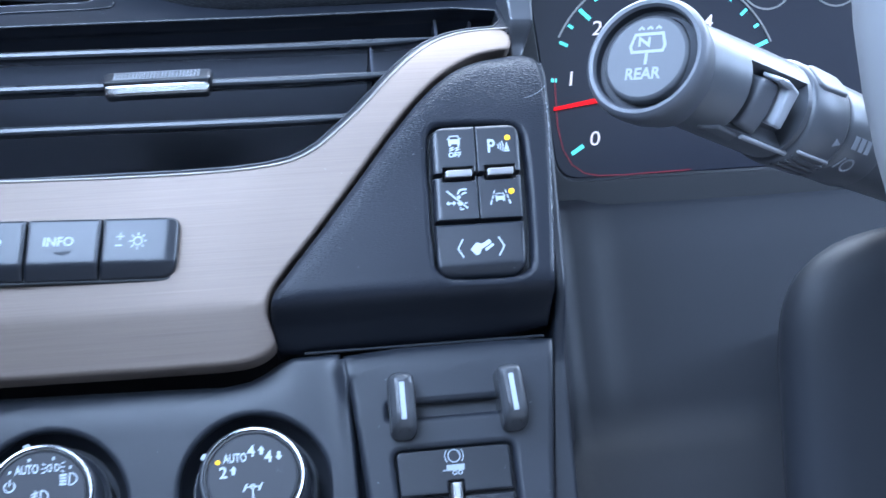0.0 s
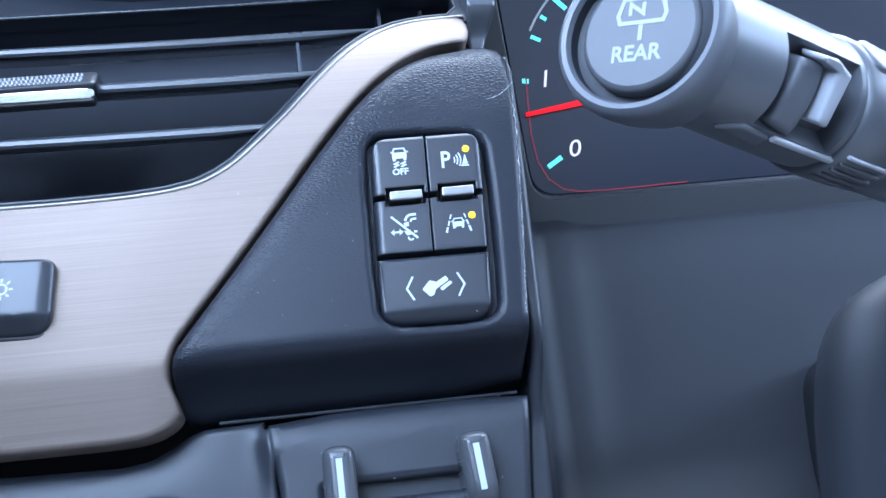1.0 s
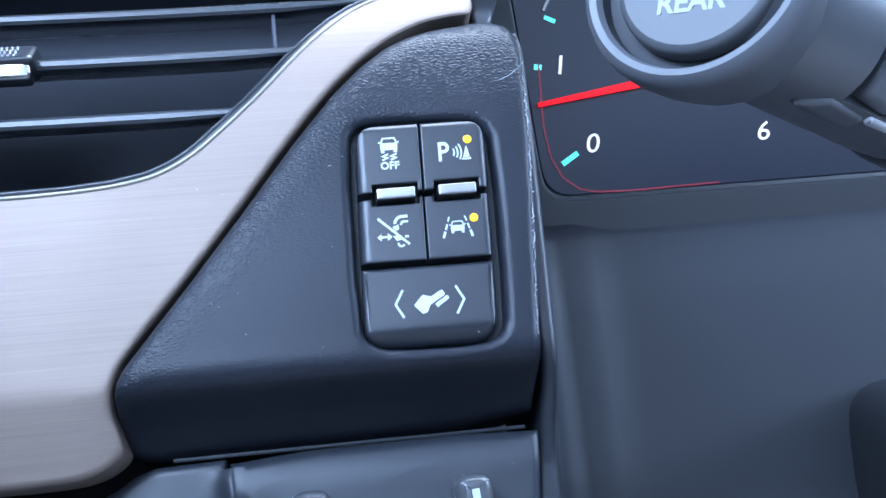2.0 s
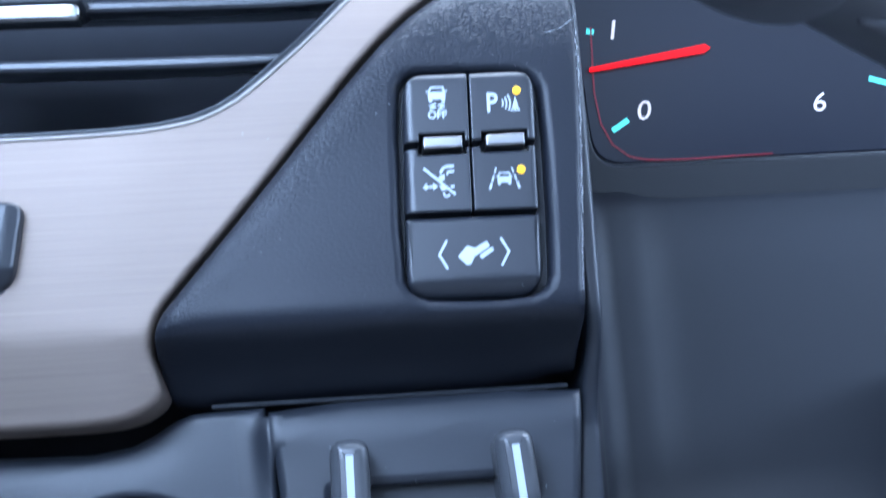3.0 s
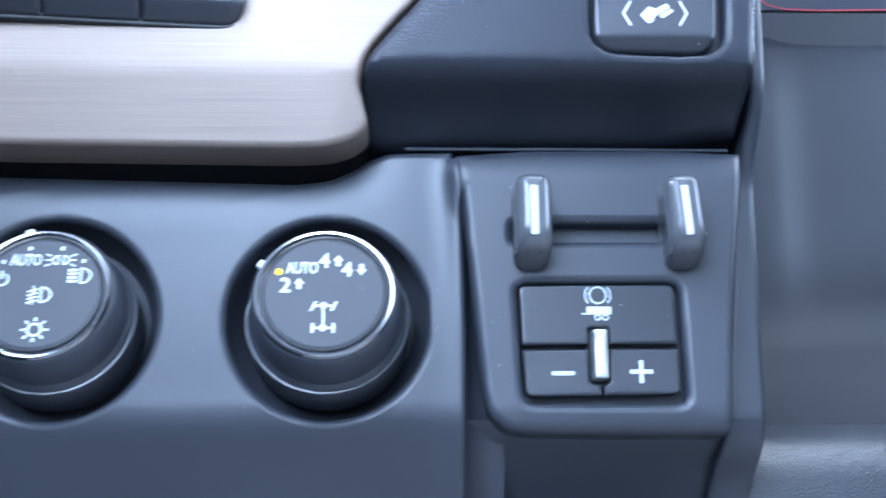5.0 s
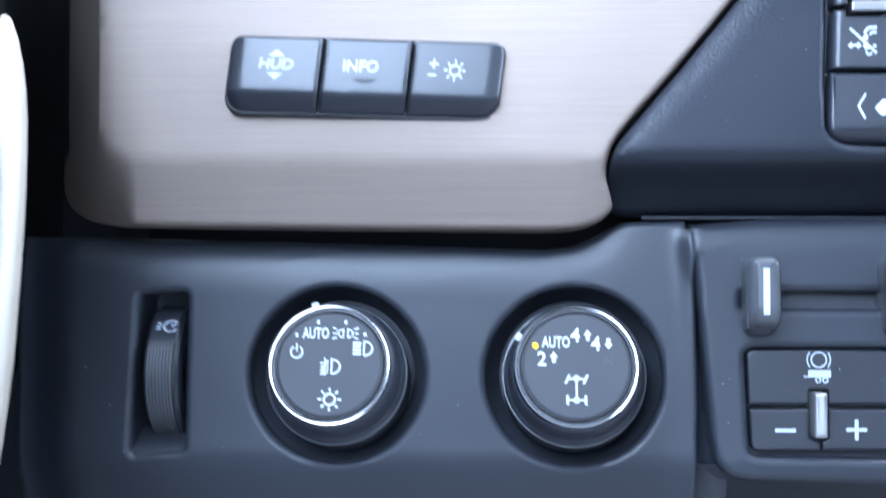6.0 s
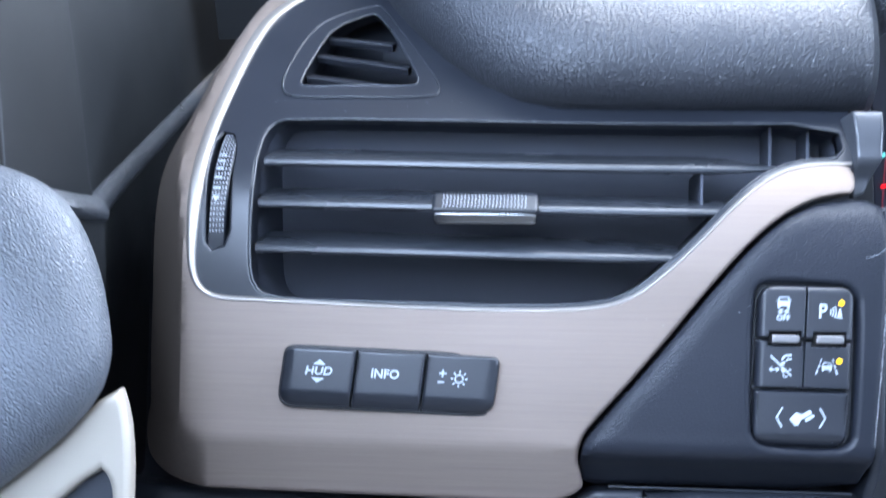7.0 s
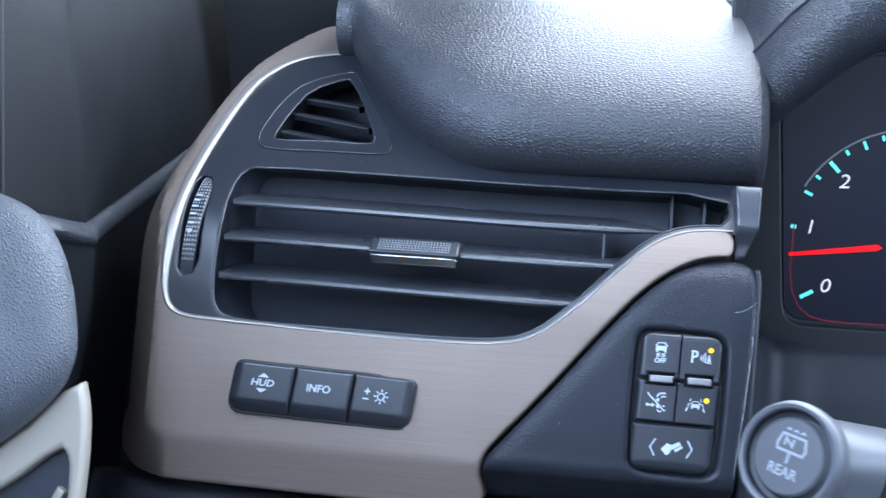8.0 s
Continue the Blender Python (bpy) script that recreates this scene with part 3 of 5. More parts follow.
pod = thing("switch_pod", (-15, 0, -10), "black leather-faced pod carrying the driver-assist switches", "switch pod")
POD = [(-81.5, -45.5), (-80, -39.5), (-76, -34.5), (-55.1, -10.1), (-25.1, 27.4), (-9.4, 43), (4.3, 51), (16, 53.5), (28.5, 52.9), (31, 45), (31, 24), (28.6, -9.6), (26.4, -33), (25.6, -46), (25.2, -58.2), (-68, -58.4), (-76, -58.8), (-81, -57), (-81.5, -52)]
RECESS = soft([(-19.0, 17), (-16.5, 21.2), (-12, 22.2), (13, 21.6), (18, 19.6), (20.4, 14), (18.6, -34), (16.6, -38.6), (11, -41), (-12, -40.4), (-17.4, -38.6), (-20.4, -33)], 1)
RECESS = inset(RECESS if area(RECESS) > 0 else RECESS[::-1], 0.9)
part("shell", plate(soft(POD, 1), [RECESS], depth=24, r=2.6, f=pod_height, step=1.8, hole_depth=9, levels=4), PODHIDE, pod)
part("backing", plate(soft([(-92, -55), (-92, -30), (-20, 50), (10, 62), (28, 60), (20, -54)], 1), depth=3, r=0, f=-27), DARK, pod)
part("recess", plate(inset(RECESS if area(RECESS) > 0 else RECESS[::-1], -0.6), depth=1, r=0, f=-6.5), DARK, pod)
pod_edge = curve([(-60, 25.2), (-46, 25.6), (-33, 26.4), (-9.6, 28.6), (24, 31), (60, 31)])
# pale grains put where the leather's right edge glints
random.seed(3)
grains = []
for k in range(120):
    v = 40 - 0.66 * k
    u, size = pod_edge(v) - 0.75 + random.uniform(-0.25, 0.25), random.uniform(0.12, 0.30) * step01((k + 4) / 30)
    grains.append(moved(lathe([(0.01, -size), (size * 1.2, -0.3 * size), (size, 0.5 * size), (0.01, size)], 5), at(u, v, pod_height(u, v) - 0.72, random.uniform(-40, 40), 0, random.uniform(0, 90))))
tagged(part("seam", merge(*grains), DOTS, pod, "pale grains standing in for glints along the leather edge"), kind="stuff")
# added strip that draws the panel's back lip catching light
part("edge_strip", tube([(-70, -59.0, -25.6), (-20, -59.1, -25.4), (23, -59.2, -25.6)], 0.55, 8), LIP, pod, "thin glossy strip standing in for the lit panel lip under the pod")
SHEAR = Matrix(((1, 0.035, 0, 0), (0, 1, 0, 0), (0, 0, 1, 0), (0, 0, 0, 1)))


def push_button(outline, w, icons, label, host, m=SHEAR, depth=6, r=0.7, mat=None, step=0):
    cap = part("button", moved(plate(outline, depth=depth, r=r, f=w, step=step), m), mat or BUTTON, host, label)
    for name, bm, u, v, material_used in icons:
        part(name, moved(bm, m @ at(u, v, w(u, v) if callable(w) else w)), material_used, cap, "")
    return cap


def car_front(bm, wide, high):
    """A car seen from the front: roof arch, mirrors, solid nose, two wheels."""
    a, h = wide / 2, high
    stroke(bm, [(-a * 0.78, h * 0.6), (-a * 0.56, h * 0.95), (a * 0.56, h * 0.95), (a * 0.78, h * 0.6)], h * 0.1)
    prism(bm, [(-a * 0.8, h * 0.18), (a * 0.8, h * 0.18), (a * 0.84, h * 0.5), (a * 0.72, h * 0.64), (-a * 0.72, h * 0.64), (-a * 0.84, h * 0.5)])
    for s in (-1, 1):
        prism(bm, [(s * a * 0.82, h * 0.62), (s * a, h * 0.62), (s * a, h * 0.74), (s * a * 0.86, h * 0.74)][::s])
        prism(bm, [(s * a * 0.45, 0), (s * a * 0.78, 0), (s * a * 0.78, h * 0.18), (s * a * 0.45, h * 0.18)][::s])


def stability_icon():
    bm = bmesh.new()
    car_front(bm, 5.4, 4.2)
    for x in (-1.1, 1.1):
        stroke(bm, [(x + 0.8, -0.4), (x - 0.6, -0.95), (x + 0.6, -1.4), (x - 0.8, -2.0)], 0.5)
    return merge(bm, moved(lettering("OFF", 2.8, 1.0, weight=0.09), at(0, -3.6, 0)))


def parking_icon():
    bm = bmesh.new()
    for r in (2.2, 3.2, 4.2):
        stroke(bm, arc(-0.6, -0.1, r, -24 - 1.5 * r, 22 + 3 * r, 6), 0.46)
    prism(bm, [(4.0, -1.7), (5.9, -1.7), (5.1, 1.6), (4.9, 1.6)])
    stroke(bm, [(3.6, -2.15), (6.2, -2.15)], 0.5)
    return merge(bm, moved(lettering("P", 7.9, 0.84, weight=0.12), at(-1.5, 0, 0)))


def hitch_icon():
    bm = bmesh.new()
    stroke(bm, [(-3.9, 3.6), (3.9, -3.7)], 0.62)
    stroke(bm, [(-3.3, -1.4), (-1.5, -1.4)], 0.55)
    prism(bm, [(-4.3, -1.4), (-3.2, -0.4), (-3.2, -2.4)])
    prism(bm, [(-0.4, -1.4), (-1.6, -0.4), (-1.6, -2.4)])
    stroke(bm, arc(2.3, 1.9, 1.9, 90, 178, 7), 0.75)
    stroke(bm, [(2.3, 3.8), (3.8, 3.8)], 0.75)
    stroke(bm, [(2.3, 2.4), (3.8, 2.4)], 0.6)
    stroke(bm, [(2.3, 2.4), (1.9, 1.6)], 0.6)
    prism(bm, [(-0.2, 1.2), (1.3, 1.7), (1.4, 0.4), (0.6, 0.1), (-0.1, 0.7)])
    prism(bm, [(-0.2, -1.2), (0.8, -1.2), (1.9, -2.4), (0.6, -2.6)])
    stroke(bm, arc(1.8, -3.3, 0.8, 170, 330, 8), 0.5)
    stroke(bm, [(2.8, -1.6), (3.8, -1.6)], 0.6)
    return bm


def lane_icon():
    bm = bmesh.new()
    for s in (-1, 1):
        for a, b, wide in ((0.0, 0.24, 0.4), (0.36, 0.62, 0.5), (0.7, 1.0, 0.66)):
            p, q = (s * 2.0, 2.8), (s * 3.8, -2.8)
            stroke(bm, [(p[0] + (q[0] - p[0]) * a, p[1] + (q[1] - p[1]) * a), (p[0] + (q[0] - p[0]) * b, p[1] + (q[1] - p[1]) * b)], wide)
    car = bmesh.new()
    car_front(car, 4.3, 3.3)
    return merge(bm, moved(car, at(0, -1.7, 0)))


def pedal_icon():
    bm = bmesh.new()
    prism(bm, rounded([(-4.0, -0.6), (-1.6, 2.0), (0.4, 1.3), (3.4, 3.0), (4.2, 1.6), (0.2, -0.8), (-0.6, -2.6), (-1.8, -3.0)], 0.4, 2))
    prism(bm, rounded([(1.4, -0.6), (4.6, 1.4), (5.2, 0.6), (2.0, -1.6)], 0.3, 2))
    return bm


def chevron(s):
    bm = bmesh.new()
    stroke(bm, [(s * 0.9, 3.6), (-s * 1.1, 0), (s * 0.9, -3.6)], 0.6)
    return bm


LAMP = lambda r=1.05: lathe([(r, -0.2), (r, 0.1), (r * 0.7, 0.25)], 20)


def cap_face(w, side, top=None):
    """A key top at height w, with a broad round along its outer side and, on the upper keys, its top."""
    def roll(x, r=2.4):
        return r * 0.95 * (1 - math.sqrt(max(0.0, 1 - (1 - min(x, r) / r) ** 2)))
    return lambda u, v: w - roll(max(0.0, 17.2 - abs(u))) * (1 if u * side > 0 else 0) - (roll(max(0.0, top - v)) if top else 0)


push_button(rounded([(-17.2, 1.2), (-13.4, 1.2), (-13.4, 3.3), (-1.6, 3.3), (-1.6, 1.0), (-0.45, 1.0), (-0.45, 20), (-17.0, 20)], [0.4, 0.3, 0.3, 0.3, 0.3, 0.3, 0.6, 6.6]), cap_face(1.2, -1, 20),
            [("icon", stability_icon(), -8.4, 11.8, PRINT)], "black stability-control off switch", pod, r=0.4, step=0.55)
push_button(rounded([(0.1, 1.0), (2.6, 1.0), (2.6, 3.3), (14.4, 3.3), (14.4, 0.8), (16.6, 0.6), (17.2, 19.6), (0.1, 20)], [0.3, 0.3, 0.3, 0.3, 0.3, 0.4, 6.6, 0.6]), cap_face(1.2, 1, 19.9),
            [("icon", moved(parking_icon(), Matrix.Diagonal((0.94, 0.94, 1, 1))), 7.1, 10.7, PRINT), ("lamp", LAMP(1.1), 12.3, 14.0, AMBER)], "black parking-sensor switch with a lit amber lamp", pod, r=0.4, step=0.55)
push_button(rounded([(-17.3, -17.2), (-0.5, -17.4), (-0.5, -0.6), (-1.4, -0.6), (-1.4, -2.2), (-13.6, -2.2), (-13.6, -0.4), (-17.2, -0.4)], 0.3), cap_face(0.6, -1),
            [("icon", hitch_icon(), -8.5, -9.3, PRINT)], "black trailer-hitch view switch", pod, r=0.4, step=0.55)
push_button(rounded([(0.0, -17.4), (16.3, -17.6), (16.5, -0.9), (14.6, -0.9), (14.6, -2.2), (2.4, -2.2), (2.4, -0.6), (0.0, -0.6)], 0.3), cap_face(0.6, 1),
            [("icon", lane_icon(), 8.0, -9.4, PRINT), ("lamp", LAMP(1.1), 12.4, -7.3, AMBER)], "black lane-keeping switch with a lit amber lamp", pod, r=0.4, step=0.55)
push_button(rounded([(-17.3, -38.9), (16.1, -39.4), (16.6, -18.8), (-17.3, -18.5)], [6, 6, 0.5, 0.5]), lambda u, v: -0.2 - 3.2 * step01((-34.6 - v) / 5),
            [("icon", pedal_icon(), -0.6, -28.3, PRINT), ("chevron", chevron(1), -8.1, -28.3, PRINT), ("chevron", chevron(-1), 7.2, -28.3, PRINT)], "black adjustable-pedal rocker", pod, r=1.2, step=1.2)
for u0, u1 in ((-12.4, -2.4), (3.6, 13.5)):
    part("toggle", moved(plate(rect(u0, u1, -1.0, 1.9, 0.35), depth=6, r=0.4, f=2.3, levels=3), SHEAR), TOGGLE, pod, "satin chrome switch bar")

# ---- three-button display switch in the trim ----
hud = thing("display_switch", (-154, -19, -4), "black three-button display switch set into the metal trim", "switch")
TURNED = at(-154, -17.3, 0, 0, 2.6, -1.7)


def hud_icon():
    bm = bmesh.new()
    prism(bm, [(-2.5, 2.5), (2.5, 2.5), (0, 4.4)])
    prism(bm, [(-2.5, -2.5), (2.5, -2.5), (0, -4.4)])
    return merge(bm, lettering("HUD", 4.3, 1.12, 0.1, weight=0.08))


def info_icon():
    return lettering("INFO", 4.7, 1.0, weight=0.1)


def sun_icon(r=1.5, ray=3.2, n=8, wide=0.5):
    bm = bmesh.new()
    stroke(bm, arc(0, 0, r, 0, 345, 16), wide, closed=True)
    for k in range(n):
        a = 2 * math.pi * k / n
        stroke(bm, [(1.4 * r * math.cos(a), 1.4 * r * math.sin(a)), (ray * math.cos(a), ray * math.sin(a))], wide)
    return bm


def dimmer_icon():
    bm = bmesh.new()
    stroke(bm, [(-6.4, 1.5), (-3.6, 1.5)], 0.55)
    stroke(bm, [(-5.0, 2.9), (-5.0, 0.1)], 0.55)
    stroke(bm, [(-6.6, -1.8), (-4.0, -1.8)], 0.55)
    return merge(bm, moved(sun_icon(), at(1.4, -0.3, 0)))


def hud_face(u, v):
    """The key tops: flat above, rolled back along the bottom and at both ends."""
    return 1.4 - 5.0 * step01((-6.4 - v) / 7.5) - 1.2 * step01((abs(u + 0.2) - 36.5) / 5.5)


HUDLEAN = Matrix(((1, 0.09, 0, 0), (0, 1, 0, 0), (0, 0, 1, 0), (0, 0, 0, 1)))
part("housing", moved(plate(rounded([(-42.2, -13.2), (41.8, -13.2), (41.8, 10.9), (-42.2, 10.9)], [6.8, 6.8, 4.4, 4.4]), depth=12, r=0.6, f=-3.6), TURNED @ HUDLEAN), MATTBLACK, hud, "dark surround of the keys")
for u0, u1, radii, icon, name in ((-41.2, -13.6, [6, 0.4, 0.4, 3.5], hud_icon(), "head-up display button"), (-13.1, 12.9, 0.4, info_icon(), "information button"),
                                  (13.4, 40.8, [0.4, 6, 3.5, 0.4], dimmer_icon(), "brightness button")):
    push_button(rounded([(u0, -12.2), (u1, -12.2), (u1, 10.0), (u0, 10.0)], radii), hud_face, [("icon", icon, max(-27.0, min(25.0, (u0 + u1) / 2 - 1.6)), 1.4, PRINT)], "black " + name, hud, m=TURNED @ HUDLEAN, depth=9, r=1.1, mat=KEYTOP, step=1.3)
# flat dark patch that paints the shade in the key's finger dimple
bm = bmesh.new()
prism(bm, [(-3.4, -3.3), (3.4, -2.9), (2.2, -4.0), (0, -4.5), (-2.2, -4.1)], -0.2, 0.06)
part("dimple_shade", moved(bm, TURNED @ at(-0.3, 0.9, 1.4)), DARK, hud)

# ---- lower panel with the rotary switches ----
low_v = curve([(-172, -43), (-163, -37.5), (-150, -30.8), (-143, -27), (-139, -25.1), (-134, -24), (-128, -24), (-88, -24), (-80, -24), (-74, -24.6), (-70, -26), (-66, -28.5), (-62, -30), (-50, -30)])


def low_height(u, v):
    top = -24 + (low_v(v) + 24) * (1 - step01((u + 104) / 34)) if v > -90 else low_v(v)
    return top - 10 * step01((-250 - u) / 20)


lower = thing("lower_dash_panel", (-150, -105, -30), "soft black plastic lower dash panel with two round switch wells", "dash panel")
LOWER = [(-274, -64), (-165, -67), (-101, -69), (-91.5, -67.8), (-85, -65), (-80, -62.0), (-75, -60.4), (-56.6, -60.0), (-56.3, -64), (-54.6, -84), (-54.2, -113), (-54.6, -138), (-54.6, -166), (-200, -167), (-274, -168)]
K4, KL = (-91.3, -108.8), (-165.9, -108.8)
WSLOT = rounded([(-232, -134.5), (-214.6, -133), (-214, -82.5), (-229.6, -83.5)], 2.0, 3)
part("face", plate(LOWER, [circle(*K4, 27.7), circle(*KL, 27.7), WSLOT], depth=14, r=2.2, f=low_height, step=4, hole_depth=6), PLASTIC, lower)
for c in (K4, KL):
    part("well", moved(lathe([(28.0, -4), (26.6, -9), (23.5, -14), (10, -16)], 64), at(*c, -24)), DARK, lower)
part("wheel_well", merge(plate(inset(WSLOT if area(WSLOT) > 0 else WSLOT[::-1], -0.6), depth=1, r=0, f=-44),
                         sheet([[(*p, -29) for p in WSLOT + WSLOT[:1]], [(*p, -44) for p in WSLOT + WSLOT[:1]]])), PLASTIC, lower)

part("slot_ramp", sheet([[(u, v, w) for u in (-231.6, -223, -214.8)] for v, w in ((-134.4, -25.2), (-132.4, -26.6), (-129.5, -30), (-126.5, -37))]), PLASTIC, lower, smooth=60)


def rotary(name, c, label, tip):
    """A round switch: skirt, chrome ring and printed face, tipped up towards the driver."""
    ob = thing(name, (*c, -34), label, "rotary switch", "rotary switches on the lower panel")
    m = at(c[0], c[1] - 1.2, -31, -14, 0, 0)
    body = part("skirt", moved(lathe([(22.4, -6), (22.2, 6), (21.2, 8), (20.6, 8.6), (19.6, 20.2), (19.0, 21.0), (18.6, 21.2)], 72), m), PLASTIC, ob)
    part("rim", moved(lathe([(22.25, 5.8), (22.6, 6.2), (22.4, 6.7), (21.9, 6.8)], 72, cap=False), m), LIP, body, "thin shiny rim")
    part("ring", moved(lathe([(18.9, 20.4), (18.8, 21.7), (18.4, 22.3), (17.8, 22.2), (17.5, 21.0)], 72, cap=False), m), RINGMETAL, ob, "chrome ring")
    part("ring", moved(lathe([(16.9, 21.4), (16.75, 22.3), (16.4, 21.8)], 72, cap=False), m), SATIN, ob, "thin inner satin ring")
    face = part("face", moved(lathe([(17.5, 20.6), (16.9, 21.4), (16.2, 21.8), (15.4, 22.1)], 72), m), KNOBFACE, ob)
    a = radians(tip)
    part("pointer", moved(box(-1.2, 1.2, -1.0, 1.0, -1.2, 0.6, 0.4), m @ at(19.4 * math.cos(a), 19.4 * math.sin(a), 20.6, 0, 0, tip - 90)), PRINT, ob, "white pointer mark")
    return ob, face, m @ at(0, 0, 22.1)


def arrow(s):
    bm = bmesh.new()
    prism(bm, [(-1.3, 0), (1.3, 0), (0, s * 1.7)])
    prism(bm, [(-0.6, -s * 1.6), (0.6, -s * 1.6), (0.6, 0), (-0.6, 0)])
    return bm


def axle_icon():
    bm = bmesh.new()
    stroke(bm, [(-2.8, -3.2), (2.8, -3.2)], 0.55)
    stroke(bm, [(0, -2.6), (0, 2.6)], 0.6)
    stroke(bm, [(-2.8, 3.0), (0, 3.4), (2.8, 3.0)], 0.55)
    for x in (-2.7, 2.7):
        prism(bm, [(x - 0.4, -4.6), (x + 0.4, -4.6), (x + 0.4, -1.8), (x - 0.4, -1.8)])
        d = 0.5
        prism(bm, [(x - 0.5 - d, 1.7), (x + 0.3 - d, 1.7), (x + 0.5 + d, 4.4), (x - 0.3 + d, 4.4)])
    stroke(bm, arc(0, -3.2, 0.8, 0, 345, 8), 0.4, closed=True)
    stroke(bm, arc(0, 3.3, 0.8, 0, 345, 8), 0.4, closed=True)
    return bm


ob, face, m = rotary("drive_mode_switch", K4, "round black four-wheel-drive switch with a chrome ring", 152)
for name, bm, x, y in (("print", lettering("2", 6.0, 0.95, weight=0.12), -10.3, 2.0), ("print", arrow(1), -6.7, 2.7), ("print", lettering("AUTO", 4.7, 0.64, weight=0.1), -6.0, 7.2),
                       ("print", lettering("4", 6.0, 0.95, weight=0.12), -0.2, 9.3), ("print", arrow(1), 3.5, 9.5), ("print", lettering("4", 6.0, 0.95, weight=0.12), 5.9, 6.7), ("print", arrow(-1), 9.7, 6.9),
                       ("icon", axle_icon(), 0.0, -7.0)):
    part(name, moved(bm, m @ at(x, y, 0)), PRINT, face)
part("print", moved(lettering("N", 3.6), m @ at(9.7, 1.6, 0)), PLASTIC, face, "unlit letter")
part("lamp", moved(LAMP(0.9), m @ at(-12.2, 6.2, 0)), AMBER, face, "lit amber lamp")


def power_icon():
    bm = bmesh.new()
    stroke(bm, arc(0, 0, 1.8, 120, 420, 14), 0.5)
    stroke(bm, [(0, 0.2), (0, 2.6)], 0.5)
    return bm


def side_lamp_icon():
    bm = bmesh.new()
    for s in (-1, 1):
        stroke(bm, [(s * 0.7, -1.3), (s * 0.7, 1.3)] + [(s * (0.7 + 1.5 * math.sin(radians(k))), 1.3 * math.cos(radians(k))) for k in (30, 60, 90, 120, 150)] + [(s * 0.7, -1.3)], 0.42)
        for y in (-1.5, 0, 1.5):
            stroke(bm, [(s * 2.6, y * 0.8), (s * 4.0, y * 1.2)], 0.42)
    return bm


def head_lamp_icon(fog=False):
    bm = bmesh.new()
    stroke(bm, [(0.4, -2.2), (0.4, 2.2)] + [(0.4 + 2.6 * math.sin(radians(k)), 2.2 * math.cos(radians(k))) for k in range(20, 180, 20)] + [(0.4, -2.2)], 0.5)
    for y in (-1.6, -0.5, 0.6, 1.7):
        stroke(bm, [(-0.5, y), (-3.0, y - (0.8 if fog else 0.0))], 0.5 if fog else 0.75)
    if fog:
        stroke(bm, [(-1.8, 2.6), (-1.3, 1.2), (-2.1, -0.4), (-1.5, -2.8)], 0.4)
    return bm


ob, face, m = rotary("headlamp_switch", KL, "round black headlamp switch with a chrome ring", 106)
for name, bm, x, y in (("icon", power_icon(), -10.2, 3.9), ("print", lettering("AUTO", 4.7, 0.62, weight=0.1), -4.5, 9.6), ("icon", side_lamp_icon(), 4.6, 9.7), ("icon", head_lamp_icon(), 10.0, 5.0),
                       ("icon", head_lamp_icon(True), 0.3, -0.6), ("icon", sun_icon(1.7, 3.5, 8, 0.6), 0.5, -10.6)):
    part(name, moved(bm, m @ at(x, y, 0)), PRINT, face)
for x, y in ((-10.4, 9.2), (-3.9, 13.2), (4.6, 13.2), (10.6, 9.4)):
    part("dot", moved(box(-0.45, 0.45, -0.55, 0.55, -0.1, 0.08), m @ at(x, y, 0)), PRINT, face)

dimmer = thing("dimmer_wheel", (-222, -108, -34), "ribbed black instrument dimmer thumbwheel in a slot", "thumbwheel")
roll = part("roller", moved(lathe([(14, -5.4), (21, -5.4), (22, -4.4), (22, 4.4), (21, 5.4), (14, 5.4)], 96, cap=False), at(-221.8, -109, -43, 0, 90, 0)), PLASTIC, dimmer)
rows = []
for i in range(40):
    a = radians(-64 + i * 2.4)
    grip = 1 - step01((math.degrees(a) - 22) / 5)
    rows.append([(-221.8 + x, -109 + r * math.sin(a), -43 + r * math.cos(a)) for x in [-4.2 + 0.14 * j for j in range(61)] for r in (22.08 + 0.5 * grip * (0.5 + 0.5 * math.cos(2 * math.pi * x / 1.05)),)])
part("ribs", sheet(rows), KNURL, roll, "fine upright grip ribs", smooth=80)
bm = bmesh.new()
stroke(bm, arc(0.4, 0, 1.9, 40, 330, 12), 0.5)
stroke(bm, [(0.4, 0), (1.6, 0.8)], 0.5)
for y in (-1.2, 0, 1.2):
    stroke(bm, [(-3.4, y), (-2.2, y * 0.7)], 0.4)
part("icon", moved(bm, at(-220.2, -93.6, -26.3, -44, 0, 0) @ Matrix.Diagonal((1.25, 1.25, 1, 1))), PRINT, roll)
part("chrome_edge", moved(lathe([(22.2, -0.4), (22.3, 0.4)], 64, cap=False), at(-217.2, -109, -43, 0, 90, 0)), SATIN, roll)

# ---- trailer-brake panel ----
side_v = curve([(-172, -58), (-163, -46), (-150, -36), (-143, -28), (-140, -23.8), (-135, -22), (-130, -22), (-74, -22), (-66, -22), (-60, -24)])
panel = thing("brake_control_panel", (-12, -100, -30), "soft black plastic panel for the trailer-brake controls", "dash panel")
PANEL = [(-55.8, -59.8), (-55.2, -66), (-53.0, -86), (-50.6, -113), (-48.4, -133), (-46, -137.4), (-41, -140.2), (-30, -140.8), (14, -141.0), (18.4, -140.8), (18.9, -136), (20.4, -114), (23.8, -84), (26.0, -64), (26.4, -59.4)]
LSLOT = rect(-40, 11.5, -87.2, -82.2, 1.0)
TREC = rounded([(-37.8, -132.6), (6.4, -132.8), (5.6, -99.4), (-39.2, -99.6)], 3.2)
part("face", plate(soft(PANEL, 1), [LSLOT, TREC], depth=60, r=2.4, f=lambda u, v: side_v(v) + 0.6, step=4, hole_depth=6), PLASTIC, panel)
